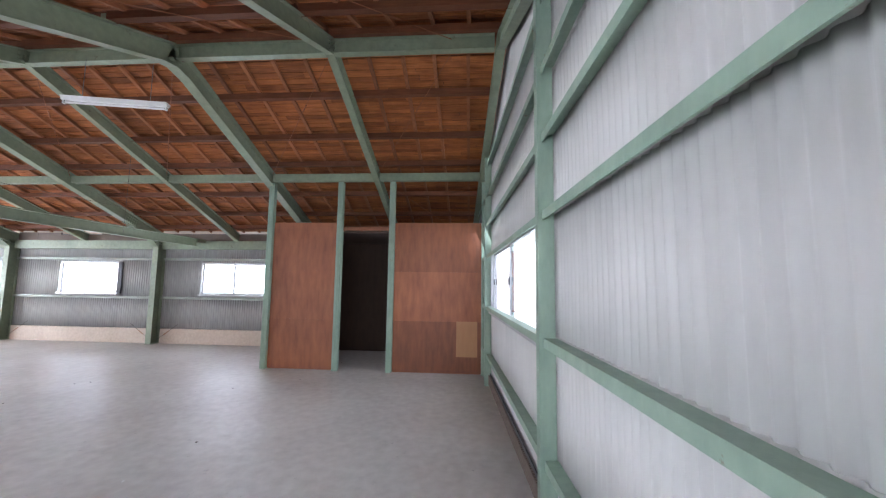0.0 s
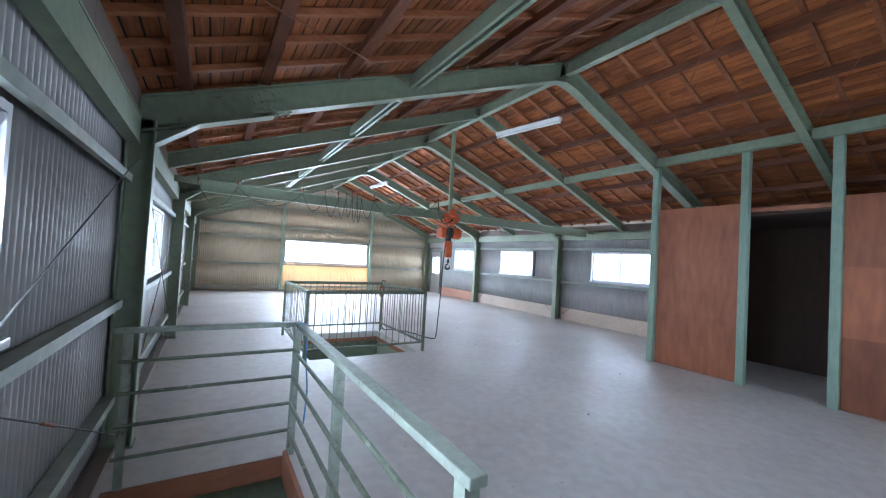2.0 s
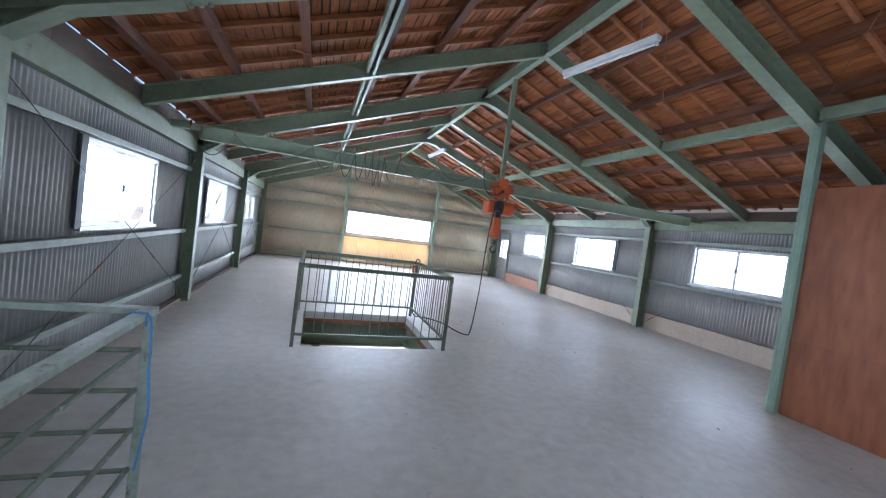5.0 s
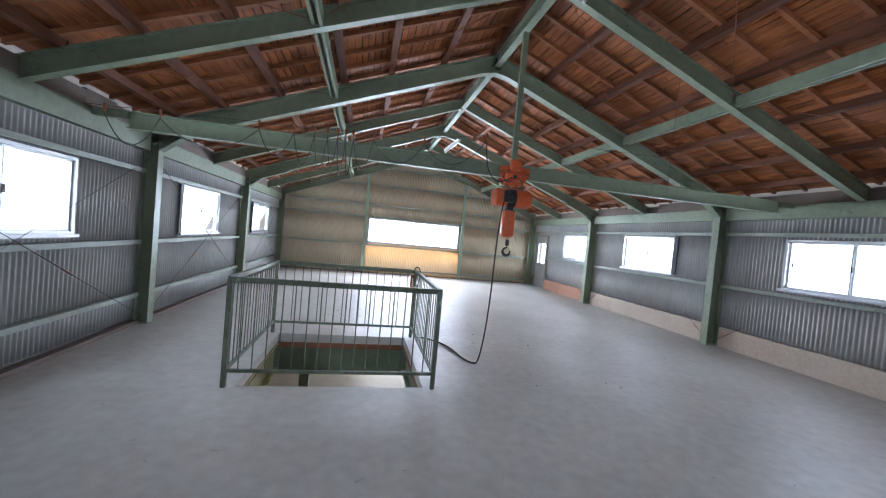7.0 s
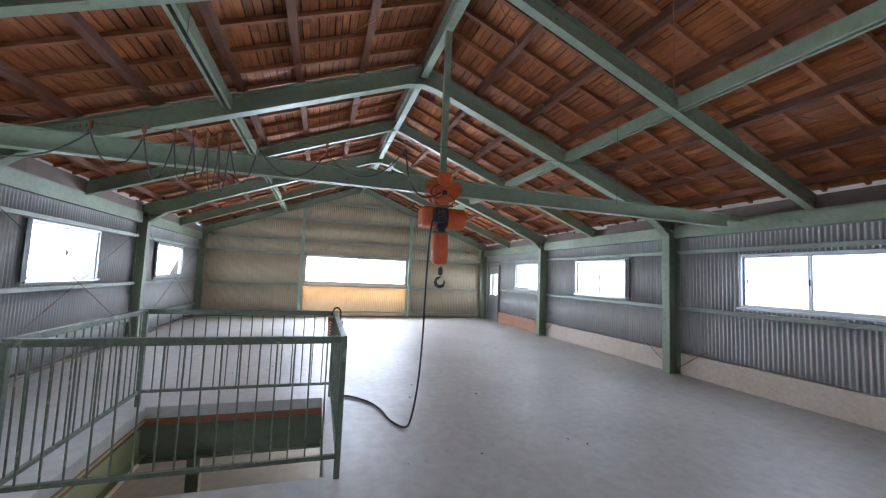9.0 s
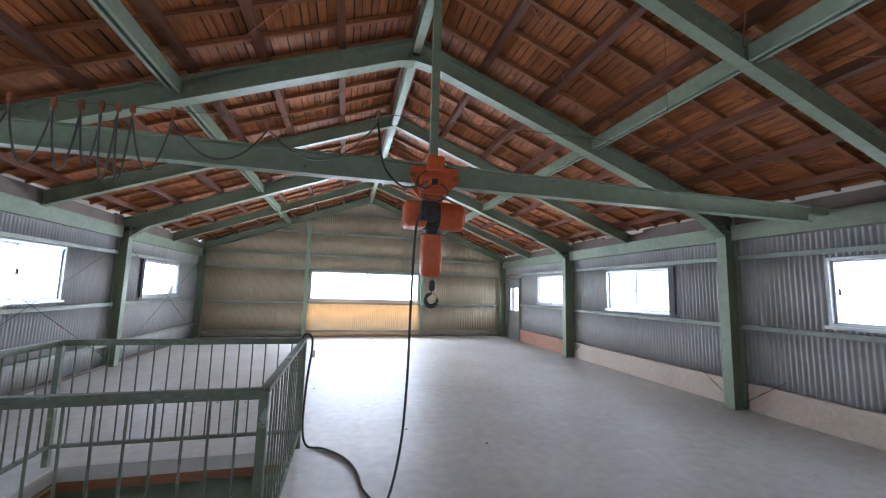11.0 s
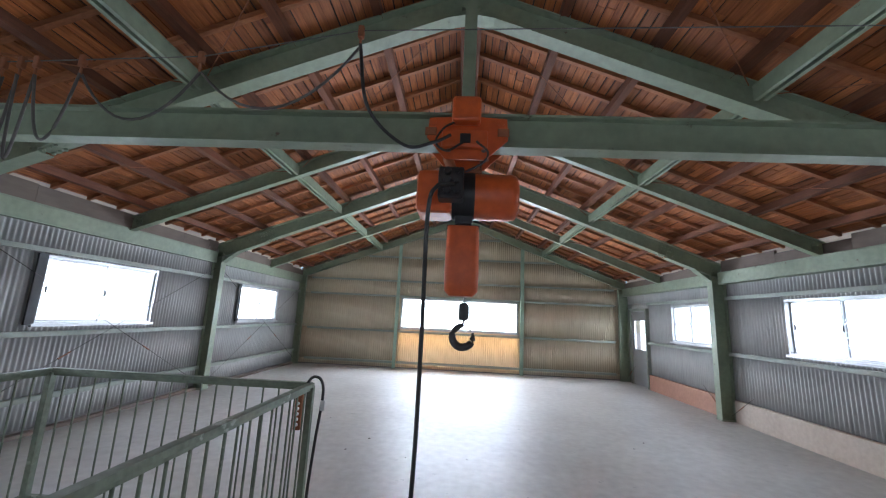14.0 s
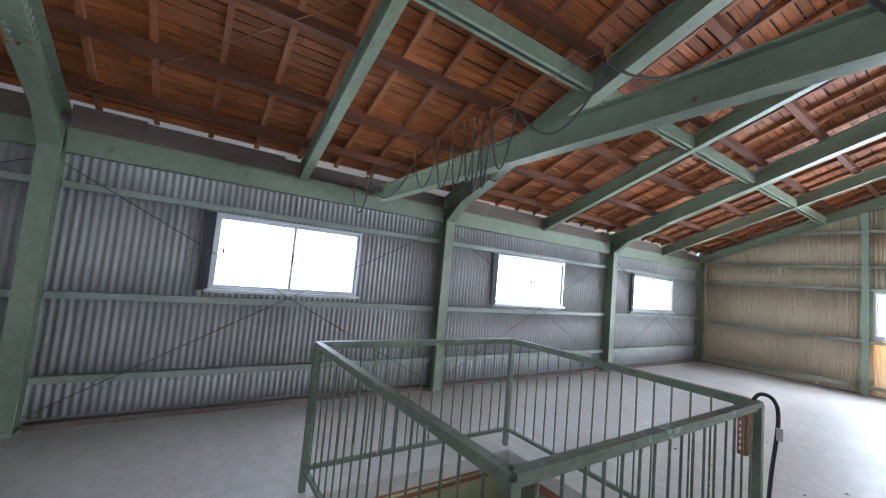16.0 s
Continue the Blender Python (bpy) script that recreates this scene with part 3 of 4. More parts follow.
for s, y in ((1, Y1), (-1, Y0)):
    for x in ((-1.88, 1.88) if s > 0 else (-1.8, 1.88)):
        top = steel_top(x) - 0.22
        b = Build().box(x - 0.05, x + (0.05 if s > 0 else 0.03), y - s * 0.12 - 0.006, y - s * 0.12 + 0.006, 0, top)
        b.box(x - 0.05, x - 0.04, min(y - s * 0.114, y - s * 0.02), max(y - s * 0.114, y - s * 0.02), 0, top)
        tagged(part("gable_post", b if s > 0 else askew(b), green_post), "upright green steel channel post on the gable wall", "post", "gable posts")
    pl, pr = (-1.88, 1.88) if s > 0 else (-1.8, 1.88)
    for z in ((0.2, 1.1, 2.15, 2.61, 3.35, 3.98) if s > 0 else (0.5, 1.25, 2.08, 2.61, 3.09, 3.61)):
        reach = min(4.6, (4.66 - 0.22 - z) / PITCH)
        for a, c in ((-reach, pl - 0.06), (pl + 0.06, min(pr - 0.06, reach)), (pr + 0.06, reach)):
            if c - a < 0.15:
                continue
            b = Build().box(a, c, min(y - s * 0.1, y - s * 0.015), max(y - s * 0.1, y - s * 0.015), z - 0.004, z + 0.004)
            b.box(a, c, min(y - s * 0.1, y - s * 0.09), max(y - s * 0.1, y - s * 0.09), z - 0.055, z - 0.004)
            tagged(part("gable_girt", b if s > 0 else askew(b), green_post if s < 0 else girt_paint), "painted steel rail across the gable sheets", "girt", "gable girts")


# ---------------------------------------------------------------- timber roof
rng = random.Random(4)
roof = Build()
cover = Build()
for s in (-1, 1):
    n = 0
    x = 0.0
    while x < 4.99:
        w = rng.uniform(0.072, 0.1)
        x1 = min(x + w - rng.choice((0.007, 0.011, 0.016)), 5.0 + rng.uniform(-0.02, 0.01))
        y = -3.5 - rng.uniform(0, 1)
        while y < 15.35:
            ln = rng.uniform(0.9, 1.9)
            lift = rng.uniform(0, 0.007)
            p0, p1 = s * x, s * x1
            z0, z1 = board_z(x) + lift, board_z(x1) + lift + rng.uniform(-0.002, 0.003)
            ya, yb = max(y, -3.5), min(y + ln - 0.004, 15.35)
            vs = [(px, yy, zz + h) for px, zz in ((p0, z0), (p1, z1)) for yy in (ya, yb) for h in (0, 0.012)]
            roof.add(vs, [(0, 1, 3, 2), (4, 6, 7, 5), (0, 4, 5, 1), (2, 3, 7, 6), (0, 2, 6, 4), (1, 5, 7, 3)])
            y += ln
        x += w
    y = -3.35
    strip = Build().add([(s * xx, dy, board_z(xx) - 0.002 - h) for xx in (0.02, 4.97) for dy in (-0.024, 0.024) for h in (0, 0.052)],
                        [(0, 1, 3, 2), (4, 6, 7, 5), (0, 4, 5, 1), (2, 3, 7, 6), (0, 2, 6, 4), (1, 5, 7, 3)]).mesh("timber_rafter")
    while y < 15.2:
        tr = tagged(part("timber_rafter", strip, batten_wood), "thin rough timber rafter under the roof boards", "rafter", "timber rafters")
        tr.location, tr.rotation_euler = (0, y + rng.uniform(-0.025, 0.025), 0), (0, 0, rng.uniform(-0.004, 0.004))
        y += 0.452
    cover.prism([(0, board_z(0) + 0.03), (s * 5.02, board_z(5.02) + 0.03), (s * 5.02, board_z(5.02) + 0.1), (0, board_z(0) + 0.12)], -3.6, 15.4)
tagged(part("ceiling", roof, board_wood), "underside of the roof in bare reddish-brown boards", "ceiling", kind="structure")
tagged(part("roof_cover", cover, roof_dark), "outer roof covering", "roof", kind="structure")

for s in (-1, 1):
    tagged(part("eave_fascia", Build().box(min(s * 5.16, s * 5.2), max(s * 5.16, s * 5.2), -3.3, 15.3, 2.72, 3.0), fascia_wood), "sun-bleached timber fascia outside the eaves", "fascia", kind="structure")
for s in (-1, 1):
    for x in (0.07, 0.87, 1.68, 2.36, 3.26, 4.0, 4.6):
        for k in range(4):
            for ya, yb in ((BAY[k] + (SKEW * s * x if k == 0 else 0), HALF[k] - 0.01), (HALF[k] + 0.01, BAY[k + 1] - 0.02)):
                xx = x + rng.uniform(-0.012, 0.012)
                z = steel_top(xx) + 0.002
                length = Build().box(s * xx - 0.042, s * xx + 0.042, ya, yb, z, z + 0.087)
                tagged(part("timber_purlin", length, purlin_wood), "rough brown timber purlin on the steel rafters", "purlin", "timber purlins")
    # steel clips that hold the purlins
    for y in BAY[1:4]:
        for x in (0.87, 1.68, 3.26, 4.0):
            cl = Build().box(s * x + s * 0.045, s * x + s * 0.053, y - 0.03, y + 0.03, steel_top(x) - 0.012, steel_top(x) + 0.06)
            tagged(part("purlin_clip", cl, green), "small steel angle clip beside a purlin", "clip", "purlin clips")


# ---------------------------------------------------------------- rod bracing
def rod(p, q, r=0.0042, label="thin steel brace rod with a turnbuckle", mat=None):
    t = thing("brace_rod", label, "brace rod", "brace rods")
    part("rod", Build().tube([p, q], r, 6), mat or steel, t)
    p, q = Vector(p), Vector(q)
    part("turnbuckle", Build().tube([p.lerp(q, 0.33), p.lerp(q, 0.33) + (q - p).normalized() * 0.16], r * 1.9, 6), rusty, t)


for k in range(4):
    a, c = BAY[k] + (-0.75 if k == 0 else 0.1), BAY[k + 1] - 0.1
    for s, dx in ((-1, 4.855),):
        rod((s * dx, a, 0.12), (s * dx, c, 2.3), mat=grey_cable)
        rod((s * (dx - 0.015), c, 0.12), (s * (dx - 0.015), a, 2.3), mat=grey_cable)
    if k:
        rod((4.85, a, 0.1), (4.85, a + 0.55, 0.5), mat=grey_cable)
        rod((4.85, c, 0.1), (4.85, c - 0.55, 0.5), mat=grey_cable)
    for s in (-1, 1):
        lo = lambda x: steel_top(x) - 0.1
        a = BAY[k] + 0.1 + (0.5 if k == 0 else 0)
        for y0_, y1_ in ((a, HALF[k] - 0.05), (HALF[k] + 0.05, c)):
            rod((s * 0.12, y0_, lo(0.12)), (s * 2.4, y1_, lo(2.4)), 0.005, mat=rusty)
            rod((s * 2.6, y1_, lo(2.6)), (s * 4.6, y0_, lo(4.6)), 0.005, mat=rusty)

# ---------------------------------------------------------------- plywood partition in the near corner
PX = 2.58
part_posts = [(2.26, "a"), (0.9, "b"), (-0.1, "c"), (-1.82, "d")]
for y, _ in part_posts:
    b = Build().box(PX - 0.075, PX - 0.067, y - 0.05, y + 0.05, 0, 3.51).box(PX - 0.067, PX + 0.03, y - 0.05, y - 0.042, 0, 3.51).box(PX - 0.067, PX + 0.03, y + 0.042, y + 0.05, 0, 3.51)
    b.box(PX - 0.081, PX - 0.075, y - 0.03, y - 0.02, 0, 3.51).box(PX - 0.081, PX - 0.075, y + 0.02, y + 0.03, 0, 3.51)
    tagged(part("partition_post", b, green_post), "pale blue-green steel channel post on the partition", "post", "partition posts")
wall_part = tagged(part("wall_partition", Build().box(PX + 0.012, PX + 0.05, 0.952, 2.2, 0.0, 2.74).box(PX + 0.012, PX + 0.05, -1.76, -0.152, 0.0, 2.74).box(PX + 0.012, PX + 0.05, -0.152, 0.952, 2.6, 2.66), timber_edge),
                   "plywood partition with an open dark doorway", "wall", kind="structure")
for ya, yb in ((0.955, 2.205), (-1.765, -0.155)):
    for j, (z0, z1) in enumerate(((0.02, 0.92), (0.905, 1.83), (1.815, 2.74))):
        off = 0.004 if j % 2 else 0.0
        part("plywood_sheet", Build().box(PX - 0.002 + off, PX + 0.01, ya, yb, z0 + (0.0 if j == 0 else 0.004), z1), plywood, wall_part)
part("plywood_patch", Build().box(PX - 0.009, PX - 0.004, -1.7, -1.32, 0.3, 0.93), plywood_pale, wall_part, "paler plywood offcut")
tagged(part("wall_store", Build().box(PX + 0.052, 4.87, 2.14, 2.19, 0, 2.55), plywood), "plywood end wall of the corner store", "wall", kind="structure")
# lining and lid carry the store's darkness in their colour
tagged(part("store_lining", Build().box(4.66, 4.69, -1.7, 2.13, 0, 2.55), store_wood), "darkened lining inside the store", "wall", kind="structure")
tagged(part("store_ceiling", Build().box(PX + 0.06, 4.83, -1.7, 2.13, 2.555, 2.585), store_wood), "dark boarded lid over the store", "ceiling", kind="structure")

# ---------------------------------------------------------------- hoist opening: edges, beams under the floor, guard rail
edge = thing("opening_edge", "timber edging round the hoist opening in the floor", "edging", kind="structure")
part("edge_board", Build().box(HX0 - 0.03, HX0 - 0.001, HY0, HY1, -0.2, -0.003), timber_edge, edge)
part("edge_board", Build().box(HX1 + 0.001, HX1 + 0.03, HY0, HY1, -0.2, -0.003), timber_edge, edge)
part("edge_board", Build().box(HX0 - 0.03, HX1 + 0.03, HY1 + 0.001, HY1 + 0.03, -0.2, -0.003), timber_edge, edge)
part("edge_board", Build().box(HX0 - 0.03, HX1 + 0.03, HY0 - 0.03, HY0 - 0.001, -0.2, -0.003), timber_edge, edge)
for name, p, q, mat in (("floor_beam", (HX0 - 0.06, -2, -0.14), (HX0 - 0.06, 15, -0.14), yellow_paint), ("floor_beam", (HX1 + 0.08, -2, -0.14), (HX1 + 0.08, 15, -0.14), green),
                        ("floor_beam", (-5, HY1 + 0.1, -0.2), (5, HY1 + 0.1, -0.2), green), ("floor_beam", (-5, HY0 - 0.12, -0.2), (5, HY0 - 0.12, -0.2), green),
                        ("floor_beam", (-5, SY1 + 0.12, -0.16), (5, SY1 + 0.12, -0.16), green)):
    tagged(part(name, i_section(Build(), p, q, 0.4, 0.15), mat), "deep painted steel beam under the floor", "beam", "floor beams")


def guard_side(parent, p, q, bars, top=1.05, low=0.16):
    p, q = Vector(p), Vector(q)
    up = Vector((0, 0, 1))
    part("top_rail", Build().beam(p + up * (top - 0.014), q + up * (top - 0.014), 0.045, 0.028), rail_paint, parent)
    part("under_rail", Build().beam(p + up * (top - 0.041), q + up * (top - 0.041), 0.008, 0.026), rail_paint, parent)
    part("bottom_rail", Build().beam(p + up * low, q + up * low, 0.03, 0.03), rail_paint, parent)
    for i in range(1, bars):
        c = p.lerp(q, i / bars)
        lean = Vector((rng.uniform(-0.006, 0.006), rng.uniform(-0.006, 0.006), 0))
        part("baluster", Build().tube([c + up * low, c + lean + up * (top - 0.05)], 0.0065, 6), rail_paint, parent)


guard = thing("guard_rail", "worn green-grey steel guard rail round the hoist opening", "railing")
GX0, GX1, GY0, GY1 = -3.06, -1.06, 4.25, 6.21
for p, q, n in (((GX0, GY0, 0), (GX1, GY0, 0), 17), ((GX0, GY1, 0), (GX1, GY1, 0), 17), ((GX0, GY0, 0), (GX0, GY1, 0), 17), ((GX1, GY0, 0), (GX1, GY1, 0), 17)):
    guard_side(guard, p, q, n)
for x in (GX0, GX1):
    for y in (GY0, GY1):
        part("corner_post", Build().box(x - 0.022, x + 0.022, y - 0.022, y + 0.022, 0, 1.03, c=0.003), rail_paint, guard)

# ---------------------------------------------------------------- stair opening, its rail and stair
RX, RY0, RY1, RT = -3.69, -0.78, 1.6, 1.06
srail = thing("stair_rail", "chipped pale green steel railing round the stair opening", "railing")
part("top_rail", Build().box(RX - 0.03, RX + 0.03, RY0 - 0.03, RY1 + 0.03, RT - 0.035, RT, c=0.004), rail_pale, srail)
part("top_rail", Build().box(-4.83, RX - 0.031, RY1 - 0.03, RY1 + 0.03, RT - 0.035, RT, c=0.004), rail_pale, srail)
for y in (RY0, 0.42, RY1):
    part("post", Build().box(RX - 0.025, RX + 0.025, y - 0.003, y + 0.003, 0, RT - 0.036).box(RX - 0.025, RX - 0.019, y + 0.003, y + 0.05, 0, RT - 0.036), rail_pale, srail)
part("post", Build().box(-4.78, -4.73, RY1 - 0.003, RY1 + 0.003, 0, RT - 0.036).box(-4.78, -4.774, RY1 + 0.003, RY1 + 0.04, 0, RT - 0.036), rail_pale, srail)
for i in range(4):
    z = RT - 0.22 - 0.21 * i
    part("bar", Build().tube([(RX - 0.03, RY0, z), (RX - 0.03, RY1, z)], 0.013, 8), rail_paint, srail)
    part("bar", Build().tube([(-4.8, RY1 - 0.012, z), (RX - 0.02, RY1 - 0.012, z)], 0.013, 8), rail_paint, srail)
rope = thing("rope_scrap", "blue nylon rope tied round the stair rail", "rope")
part("cord", Build().tube(curve_through([(RX, RY1 - 0.14, 1.07), (RX + 0.045, RY1 - 0.12, 1.03), (RX + 0.05, RY1 - 0.1, 0.8), (RX + 0.07, RY1 - 0.12, 0.55), (RX + 0.05, RY1 - 0.16, 0.3)]), 0.006, 6), rope_blue, rope)
part("knot", Build().tube([(RX - 0.035, RY1 - 0.14, 1.0), (RX - 0.035, RY1 - 0.14, 1.066), (RX + 0.035, RY1 - 0.14, 1.066), (RX + 0.035, RY1 - 0.14, 1.0)], 0.006, 6), rope_blue, rope)

tagged(part("stair_edge", Build().box(SX0, SX1, SY1 - 0.03, SY1 - 0.001, -0.15, -0.003).box(SX1 - 0.03, SX1 - 0.001, SY0, SY1 - 0.031, -0.15, 0.05), timber_edge), "timber edging of the stair opening", "edging", kind="structure")
stair = thing("stair", "steep steel stair going down through the floor", "stair", kind="structure")
for i in range(14):
    y, z = SY0 + 0.05 + 0.2 * i, -0.2 * (i + 1)
    if z > -3.1:
        part("tread", Build().box(SX0 + 0.08, SX1 - 0.08, y, y + 0.24, z - 0.02, z), green, stair)
for x in (SX0 + 0.05, SX1 - 0.06):
    part("stringer", Build().beam((x, SY0, -0.1), (x, SY0 + 3.0, -3.1), 0.02, 0.2), green, stair)

# ---------------------------------------------------------------- storey below, seen through the openings
low = Build()
low.box(-5.05, -5.0, -3.3, 15.05, -3.2, -0.12).box(5.0, 5.05, -3.3, 15.05, -3.2, -0.12).box(-5, 5, -3.3, -3.25, -3.2, -0.12)
low.box(-5, -1.5, 15.0, 15.05, -3.2, -0.12).box(2.5, 5, 15.0, 15.05, -3.2, -0.12).box(-1.5, 2.5, 15.0, 15.05, -0.6, -0.12)
tagged(part("wall_lower", low, dado_white), "plain walls of the storey below", "wall", kind="structure")
tagged(part("floor_lower", Build().box(-5, 5, -3.25, 15, -3.19, -3.15), lower_concrete), "brown-grey concrete floor of the storey below", "floor", kind="structure")
daylight("doorway_daylight", (0.5, 15.2, -1.9), (0.3, 4, -3), 3.9, 2.5, WINDOW_LIGHT * 0.7, (1, 0.96, 0.86))
tagged(part("lower_column", Build().box(-2.75, -2.6, 7.0, 7.15, -3.15, -0.61), green), "green steel column in the storey below", "column")

# ---------------------------------------------------------------- hoist beam, hoist, cables
BY = 5.28
hb = thing("hoist_beam", "long green-painted steel runway beam across the room", "beam", at=(0, BY, 0))
part("beam", i_section(Build(), (-4.52, 0, 2.655), (4.52, 0, 2.655), 0.19, 0.1, 0.014, 0.009), green, hb)
part("hanger", Build().box(-0.035, 0.035, -0.03, -0.024, 2.656, 4.42).box(-0.035, -0.028, -0.024, 0.03, 2.656, 4.42), green, hb)
for s in (-1, 1):
    part("end_bracket", Build().box(min(s * 4.521, s * (4.864 if s < 0 else 4.804)), max(s * 4.521, s * (4.864 if s < 0 else 4.804)), -0.04, 0.04, 2.57, 2.655), green, hb)

hoist = thing("electric_hoist", "orange electric chain hoist hanging from a trolley on the beam", "hoist", at=(0.0, BY, 0))
for yy in (-0.075, 0.068):
    pl = Build().prism([(-0.21, 2.50), (-0.2, 2.61), (-0.06, 2.62), (0.06, 2.62), (0.21, 2.61), (0.215, 2.49), (0.1, 2.38), (-0.11, 2.38)], yy, yy + 0.012)
    for x in (-0.18, 0.18):
        pl.tube([(x, yy - 0.006, 2.585), (x, yy + 0.02, 2.585)], 0.018, 10)
    part("trolley_plate", pl, orange, hoist)
for x in (-0.13, 0.13):
    for yy in (-0.045, 0.045):
        part("trolley_wheel", Build().tube([(x, yy - 0.016, 2.518), (x, yy + 0.016, 2.518)], [0.04, 0.036], 18), hook_steel, hoist)
part("trolley_motor", Build().box(-0.08, 0.07, -0.15, -0.076, 2.56, 2.7, c=0.018), orange, hoist)
part("trolley_cover", Build().box(-0.13, 0.11, -0.115, -0.076, 2.43, 2.53, c=0.014), orange, hoist)
for x, z in ((-0.19, 2.53), (0.19, 2.53)):
    part("bumper", Build().box(x - 0.03, x + 0.03, -0.085, -0.076, z - 0.022, z + 0.022, c=0.003), rusty, hoist)
part("terminal_cover", Build().box(-0.035, 0.02, -0.128, -0.114, 2.45, 2.5, c=0.004), black, hoist)
part("trolley_lead", Build().tube(curve_through([(-0.02, -0.125, 2.45), (-0.1, -0.13, 2.4), (-0.16, -0.1, 2.46), (-0.12, -0.1, 2.54), (-0.05, -0.12, 2.57)]), 0.006, 6), rubber, hoist)
part("body_lead", Build().tube(curve_through([(0.05, -0.12, 2.46), (0.11, -0.12, 2.4), (0.08, -0.12, 2.34), (0.0, -0.13, 2.29)]), 0.006, 6), rubber, hoist)
part("suspension", Build().tube([(-0.1, 0, 2.42), (-0.07, 0, 2.35), (0, 0, 2.32), (0.07, 0, 2.35), (0.1, 0, 2.42)], 0.028, 10), rusty, hoist)
for x in (-0.09, 0.09):
    part("load_pin", Build().tube([(x, -0.085, 2.43), (x, 0.085, 2.43)], 0.012, 8), steel, hoist)


def drum(x0, x1, r, z, step=0.02):
    b = Build()
    sgn = 1 if x1 > x0 else -1
    b.tube([(x0, 0, z), (x1 - sgn * 2 * step, 0, z), (x1 - sgn * step * 0.6, 0, z), (x1, 0, z)], [r, r, r * 0.96, r * 0.82], 28)
    return b


part("motor_housing", drum(0.05, 0.275, 0.122, 2.2), orange, hoist)
gh = Build().box(-0.245, -0.06, -0.115, 0.115, 2.085, 2.31, c=0.03)
part("gear_housing", gh, orange, hoist)
part("housing_band", Build().tube([(-0.062, 0, 2.2), (0.052, 0, 2.2)], 0.126, 28), black, hoist)
cbx = Build().box(-0.13, -0.005, -0.2, -0.1, 2.13, 2.29, c=0.012)
for z in (2.165, 2.215, 2.262):
    cbx.tube([(-0.085, -0.2, z), (-0.085, -0.222, z)], [0.021, 0.016], 12).tube([(-0.04, -0.2, z), (-0.04, -0.214, z)], 0.012, 10)
part("control_box", cbx, black, hoist)
part("chain_guide", Build().box(-0.045, 0.045, -0.05, 0.05, 2.04, 2.1, c=0.008).box(-0.085, 0.085, -0.012, 0.012, 2.02, 2.045, c=0.004), black, hoist)
bag = Build()
rings = []
for z, w, d in ((2.03, 0.082, 0.062), (1.9, 0.086, 0.066), (1.78, 0.088, 0.067), (1.7, 0.084, 0.062), (1.675, 0.06, 0.045)):
    rings.append([(w * math.copysign(abs(math.cos(a)) ** 0.45, math.cos(a)), d * math.copysign(abs(math.sin(a)) ** 0.45, math.sin(a)), z) for a in [2 * math.pi * i / 24 for i in range(24)]])
vs = [p for r in rings for p in r]
fs = [(r * 24 + i, r * 24 + (i + 1) % 24, (r + 1) * 24 + (i + 1) % 24, (r + 1) * 24 + i) for r in range(4) for i in range(24)]
bag.add(vs, fs, True)
bag.add(rings[0], [tuple(range(24))])
bag.add(rings[-1], [tuple(range(23, -1, -1))])
part("chain_bucket", bag, orange, hoist)
ch = Build()
for i in range(4):
    z = 1.66 - 0.022 * i
    ch.tube([(0.02 + 0.009 * math.cos(a) * (1 if i % 2 else 0.2), 0.009 * math.cos(a) * (0.2 if i % 2 else 1), z + 0.015 * math.sin(a)) for a in [2 * math.pi * k / 8 for k in range(9)]], 0.003, 5)
part("load_chain", ch, steel, hoist)
part("hook_block", Build().tube([(0.02, 0, 1.645), (0.02, 0, 1.63), (0.02, 0, 1.57), (0.02, 0, 1.555)], [0.014, 0.026, 0.028, 0.016], 14), hook_steel, hoist)
hk = [(0.02, 0, 1.56), (0.018, 0, 1.535)] + [(0.018 + 0.052 * math.cos(a), 0, 1.478 + 0.052 * math.sin(a)) for a in [radians(d) for d in range(112, 395, 18)]]
part("hook", Build().tube(hk, [0.013, 0.013] + [0.014 + 0.006 * math.sin(math.pi * i / (len(hk) - 3)) - (0.007 if i > len(hk) - 5 else 0) for i in range(len(hk) - 2)], 10), hook_steel, hoist)
part("hook_latch", Build().tube([(0.03, 0, 1.548), (0.06, 0, 1.506)], 0.004, 6), steel, hoist)

# pendant cable: down to the floor, across it, up the rail post
pend = thing("pendant_cable", "black rubber pendant cable trailing from the hoist to the rail", "cable")
part("cable", Build().tube(curve_through([(-0.05, BY - 0.2, 2.2), (-0.13, BY - 0.24, 2.17), (-0.17, BY - 0.2, 2.05), (-0.175, BY - 0.12, 1.5), (-0.18, BY - 0.1, 0.9), (-0.21, BY - 0.1, 0.4), (-0.3, BY - 0.2, 0.06),
                                            (-0.38, BY - 0.22, 0.012), (-0.48, BY + 0.0, 0.012), (-0.52, BY + 0.3, 0.012), (-0.62, BY + 0.6, 0.012), (-0.82, BY + 0.85, 0.012), (-0.98, BY + 0.93, 0.02),
                                            (-1.03, BY + 0.97, 0.2), (-1.02, BY + 1.0, 0.6), (-0.985, BY + 0.98, 0.95), (-1.0, BY + 0.95, 1.07), (-1.06, BY + 0.93, 1.085), (-1.1, BY + 0.9, 1.0)]), 0.0105, 8), rubber, pend)
pbx = thing("pendant_control", "brownish-red push-button pendant hanging on the rail corner", "control", at=(-1.11, 6.16, 0.74))
part("case", Build().box(-0.026, 0.026, -0.03, 0.026, 0.0, 0.24, c=0.008), rusty, pbx)
for z in (0.04, 0.075, 0.11, 0.145, 0.18):
    part("button", Build().tube([(0, -0.03, z), (0, -0.042, z)], 0.011, 10), plastic_white, pbx)
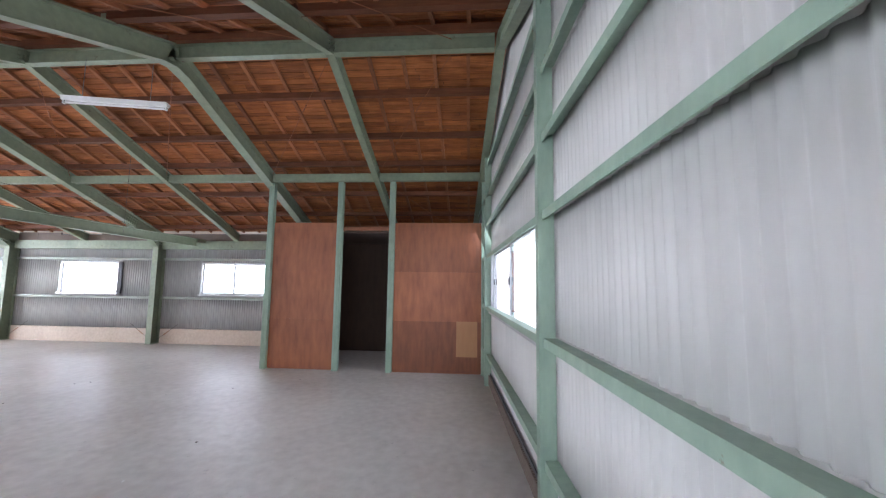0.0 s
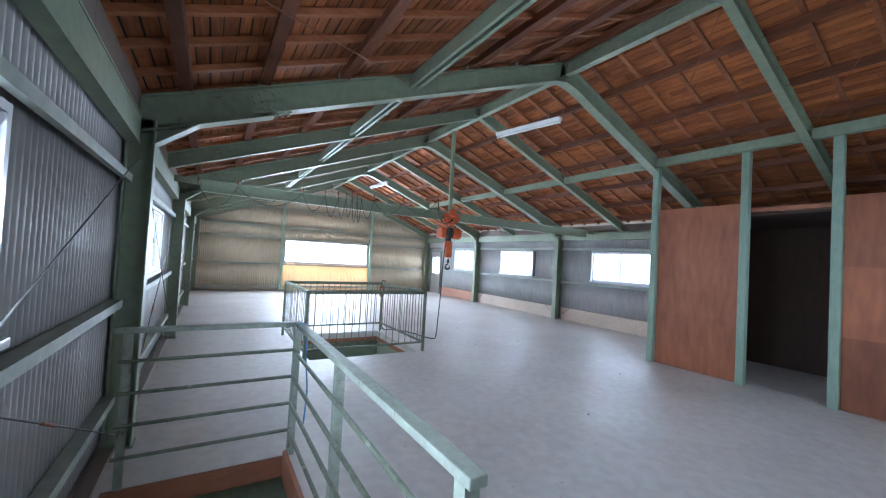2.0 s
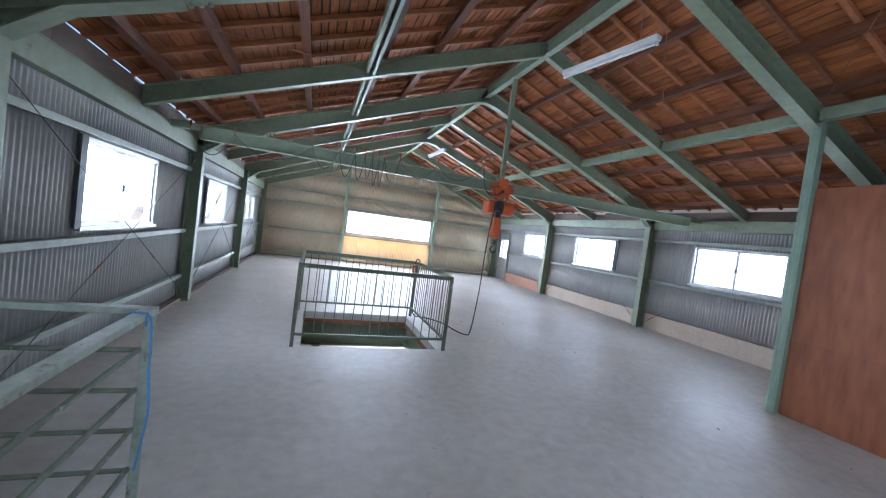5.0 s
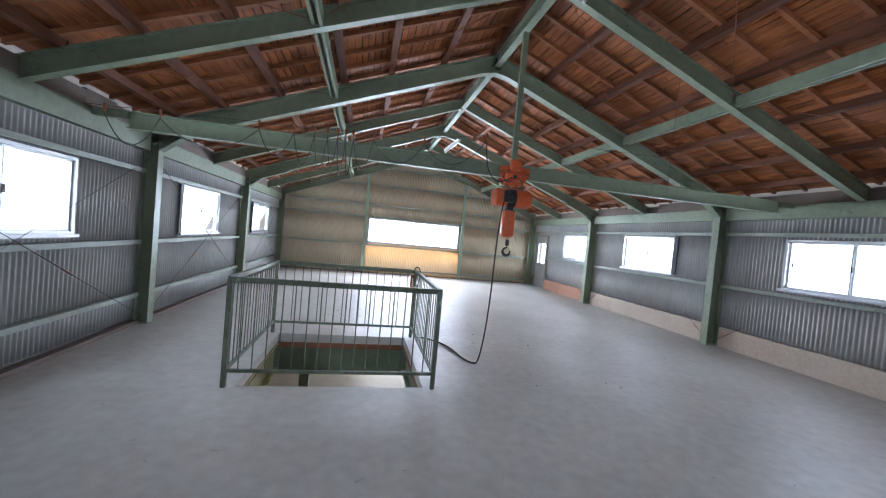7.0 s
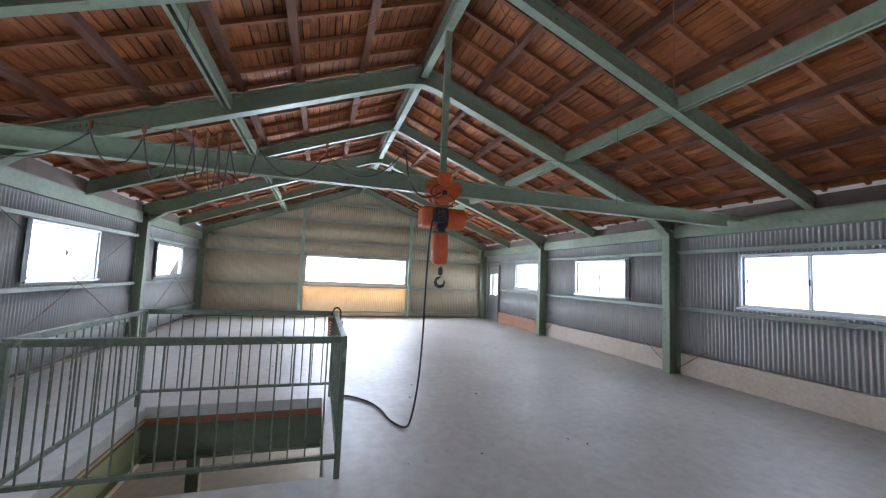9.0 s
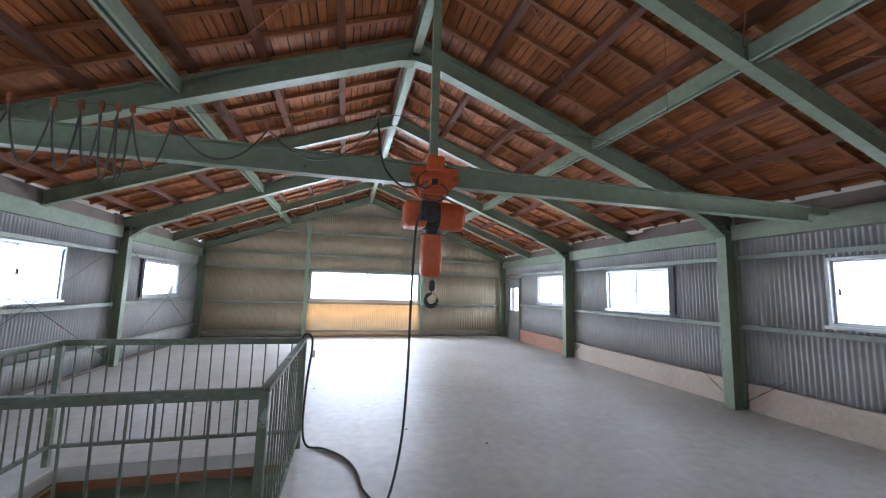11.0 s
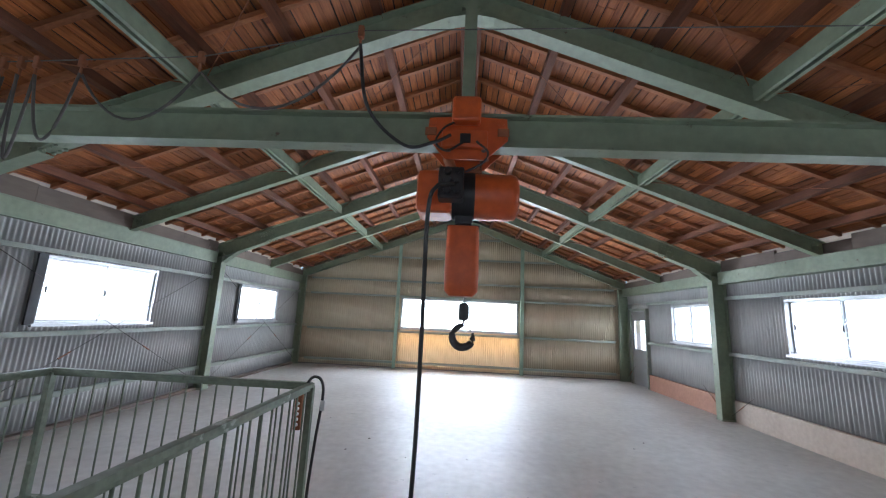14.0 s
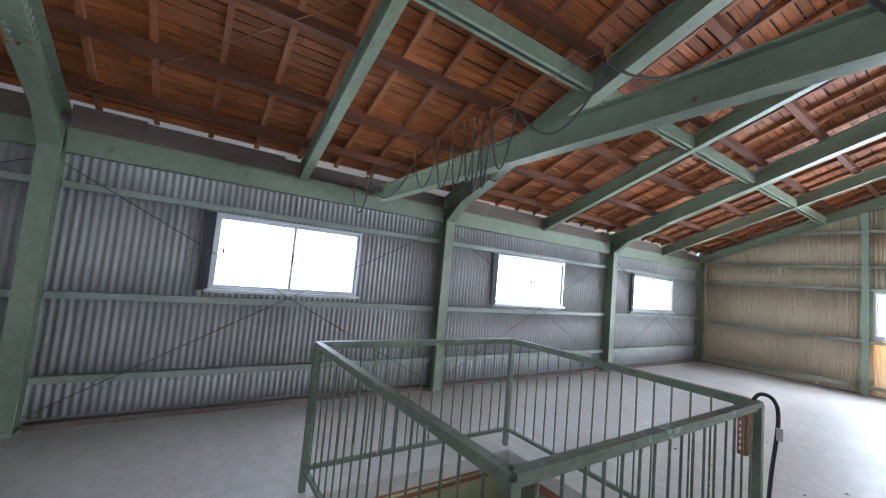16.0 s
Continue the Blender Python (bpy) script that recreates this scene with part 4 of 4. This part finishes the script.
part("tag", Build().box(0.13, 0.16, 0.05, 0.052, 0.12, 0.19), plastic_white, pbx, "small white paper tag")

# power cable hung in loops along a wire beside the beam
WY = 4.92


def wire_z(x):
    return float(np.interp(x, (-4.75, -3.0, -1.28, -0.52, 4.75), (2.6, 2.66, 2.74, 2.89, 3.02)))


wire = thing("cable_wire", "thin steel wire strung across the room beside the runway beam", "wire")
part("wire", Build().tube([(x, WY, wire_z(x)) for x in (-4.75, -3.0, -1.28, -0.52, 1.0, 4.75)], 0.003, 5), grey_cable, wire)
fest = thing("festoon_cable", "dusty grey power cable hanging in loops from wire hooks", "cable")
hooks = [-4.55, -4.05, -3.1, -2.74, -2.52, -2.38, -2.27, -2.18, -2.1, -1.87, -1.28, -0.52]


for a, c in zip(hooks, hooks[1:]):
    span = c - a
    drop = 0.38 if span < 0.3 else (0.27 if span < 0.6 else 0.24)
    part("cable_loop", Build().tube(sag((a, WY + rng.uniform(-0.01, 0.01), wire_z(a) - 0.075), (c, WY + rng.uniform(-0.01, 0.01), wire_z(c) - 0.075), drop * rng.uniform(0.85, 1.15), 14), 0.0065, 7), grey_cable, fest)
part("cable_loop", Build().tube(curve_through([(-0.52, WY, wire_z(-0.5) - 0.075), (-0.46, WY + 0.02, 2.5), (-0.3, BY - 0.22, 2.38), (-0.16, BY - 0.22, 2.4), (-0.08, BY - 0.2, 2.45)]), 0.0085, 8), rubber, fest)
for x in hooks:
    part("hook_roller", Build().box(x - 0.014, x + 0.014, WY - 0.012, WY + 0.012, wire_z(x) - 0.04, wire_z(x) + 0.022, c=0.005).tube([(x, WY, wire_z(x) - 0.04), (x, WY, wire_z(x) - 0.08)], 0.006, 6), rusty, fest)

# thin cords hanging from the roof
for x, y, z0, z1 in ((1.75, 4.5, 1.9, 4.0), (-2.4, 4.6, 2.75, 3.6)):
    tagged(part("hanging_cord", Build().tube([(x, y, z0 + 0.5), (x + 0.01, y, z1)], 0.0025, 5), grey_cable), "thin cord hanging from the roof timbers", "cord")

# ---------------------------------------------------------------- fluorescent lamps
lamp_glow = surface("unlit_tube", (0.85, 0.85, 0.84), (0.75, 0.75, 0.74), 0.25, grain=(5, 5, 5), amount=0.3, bump=0)


def tube_lamp(x, y, z, turn=0):
    t = thing("fluorescent_lamp", "unlit white fluorescent batten lamp under the ridge", "ceiling lamp", "fluorescent lamps")
    part("tray", Build().prism([(-0.05, 0.05), (0.05, 0.05), (0.028, 0.0), (-0.028, 0.0)], -0.62, 0.62), lamp_white, t)
    part("tube", Build().tube([(0, -0.58, -0.025), (0, 0.58, -0.025)], 0.016, 12), lamp_glow, t)
    for yy in (-0.6, 0.6):
        part("lamp_holder", Build().box(-0.018, 0.018, yy - 0.012, yy + 0.012, -0.045, 0.0, c=0.003), plastic_white, t)
    part("hanger_rod", Build().tube([(0, -0.4, 0.05), (0, -0.4, steel_top(0) - 0.222 - z)], 0.004, 6), steel, t)
    part("hanger_rod", Build().tube([(0, 0.4, 0.05), (0, 0.4, steel_top(0) - 0.222 - z)], 0.004, 6), steel, t)
    t.matrix_world = Matrix.Translation((x, y, z)) @ Matrix.Rotation(radians(turn), 4, "Z")


tube_lamp(0.0, 2.68 + 0.35, 3.87, 12)
tube_lamp(0.03, 9.6, 3.84, 3)

# ---------------------------------------------------------------- small litter on the floor
for i in range(34):
    x, y = rng.uniform(-2.4, 4.2), rng.uniform(0.2, 9.5)
    if HX0 - 0.2 < x < HX1 + 0.2 and HY0 - 0.2 < y < HY1 + 0.2:
        continue
    r = rng.uniform(0.006, 0.016)
    b = Build()
    n = 6
    ring = [(r * rng.uniform(0.6, 1.4) * math.cos(2 * math.pi * k / n), r * rng.uniform(0.6, 1.4) * math.sin(2 * math.pi * k / n), 0.0) for k in range(n)]
    b.add(ring + [(0.2 * r, 0, r * 0.6)], [(k, (k + 1) % n, n) for k in range(n)] + [tuple(range(n - 1, -1, -1))])
    ob = tagged(part("debris_chip", b, plastic_white if i % 7 == 0 else debris_dark), "small chip of dirt on the concrete floor", "debris", "floor litter")
    ob.location = (x, y, 0.0005)
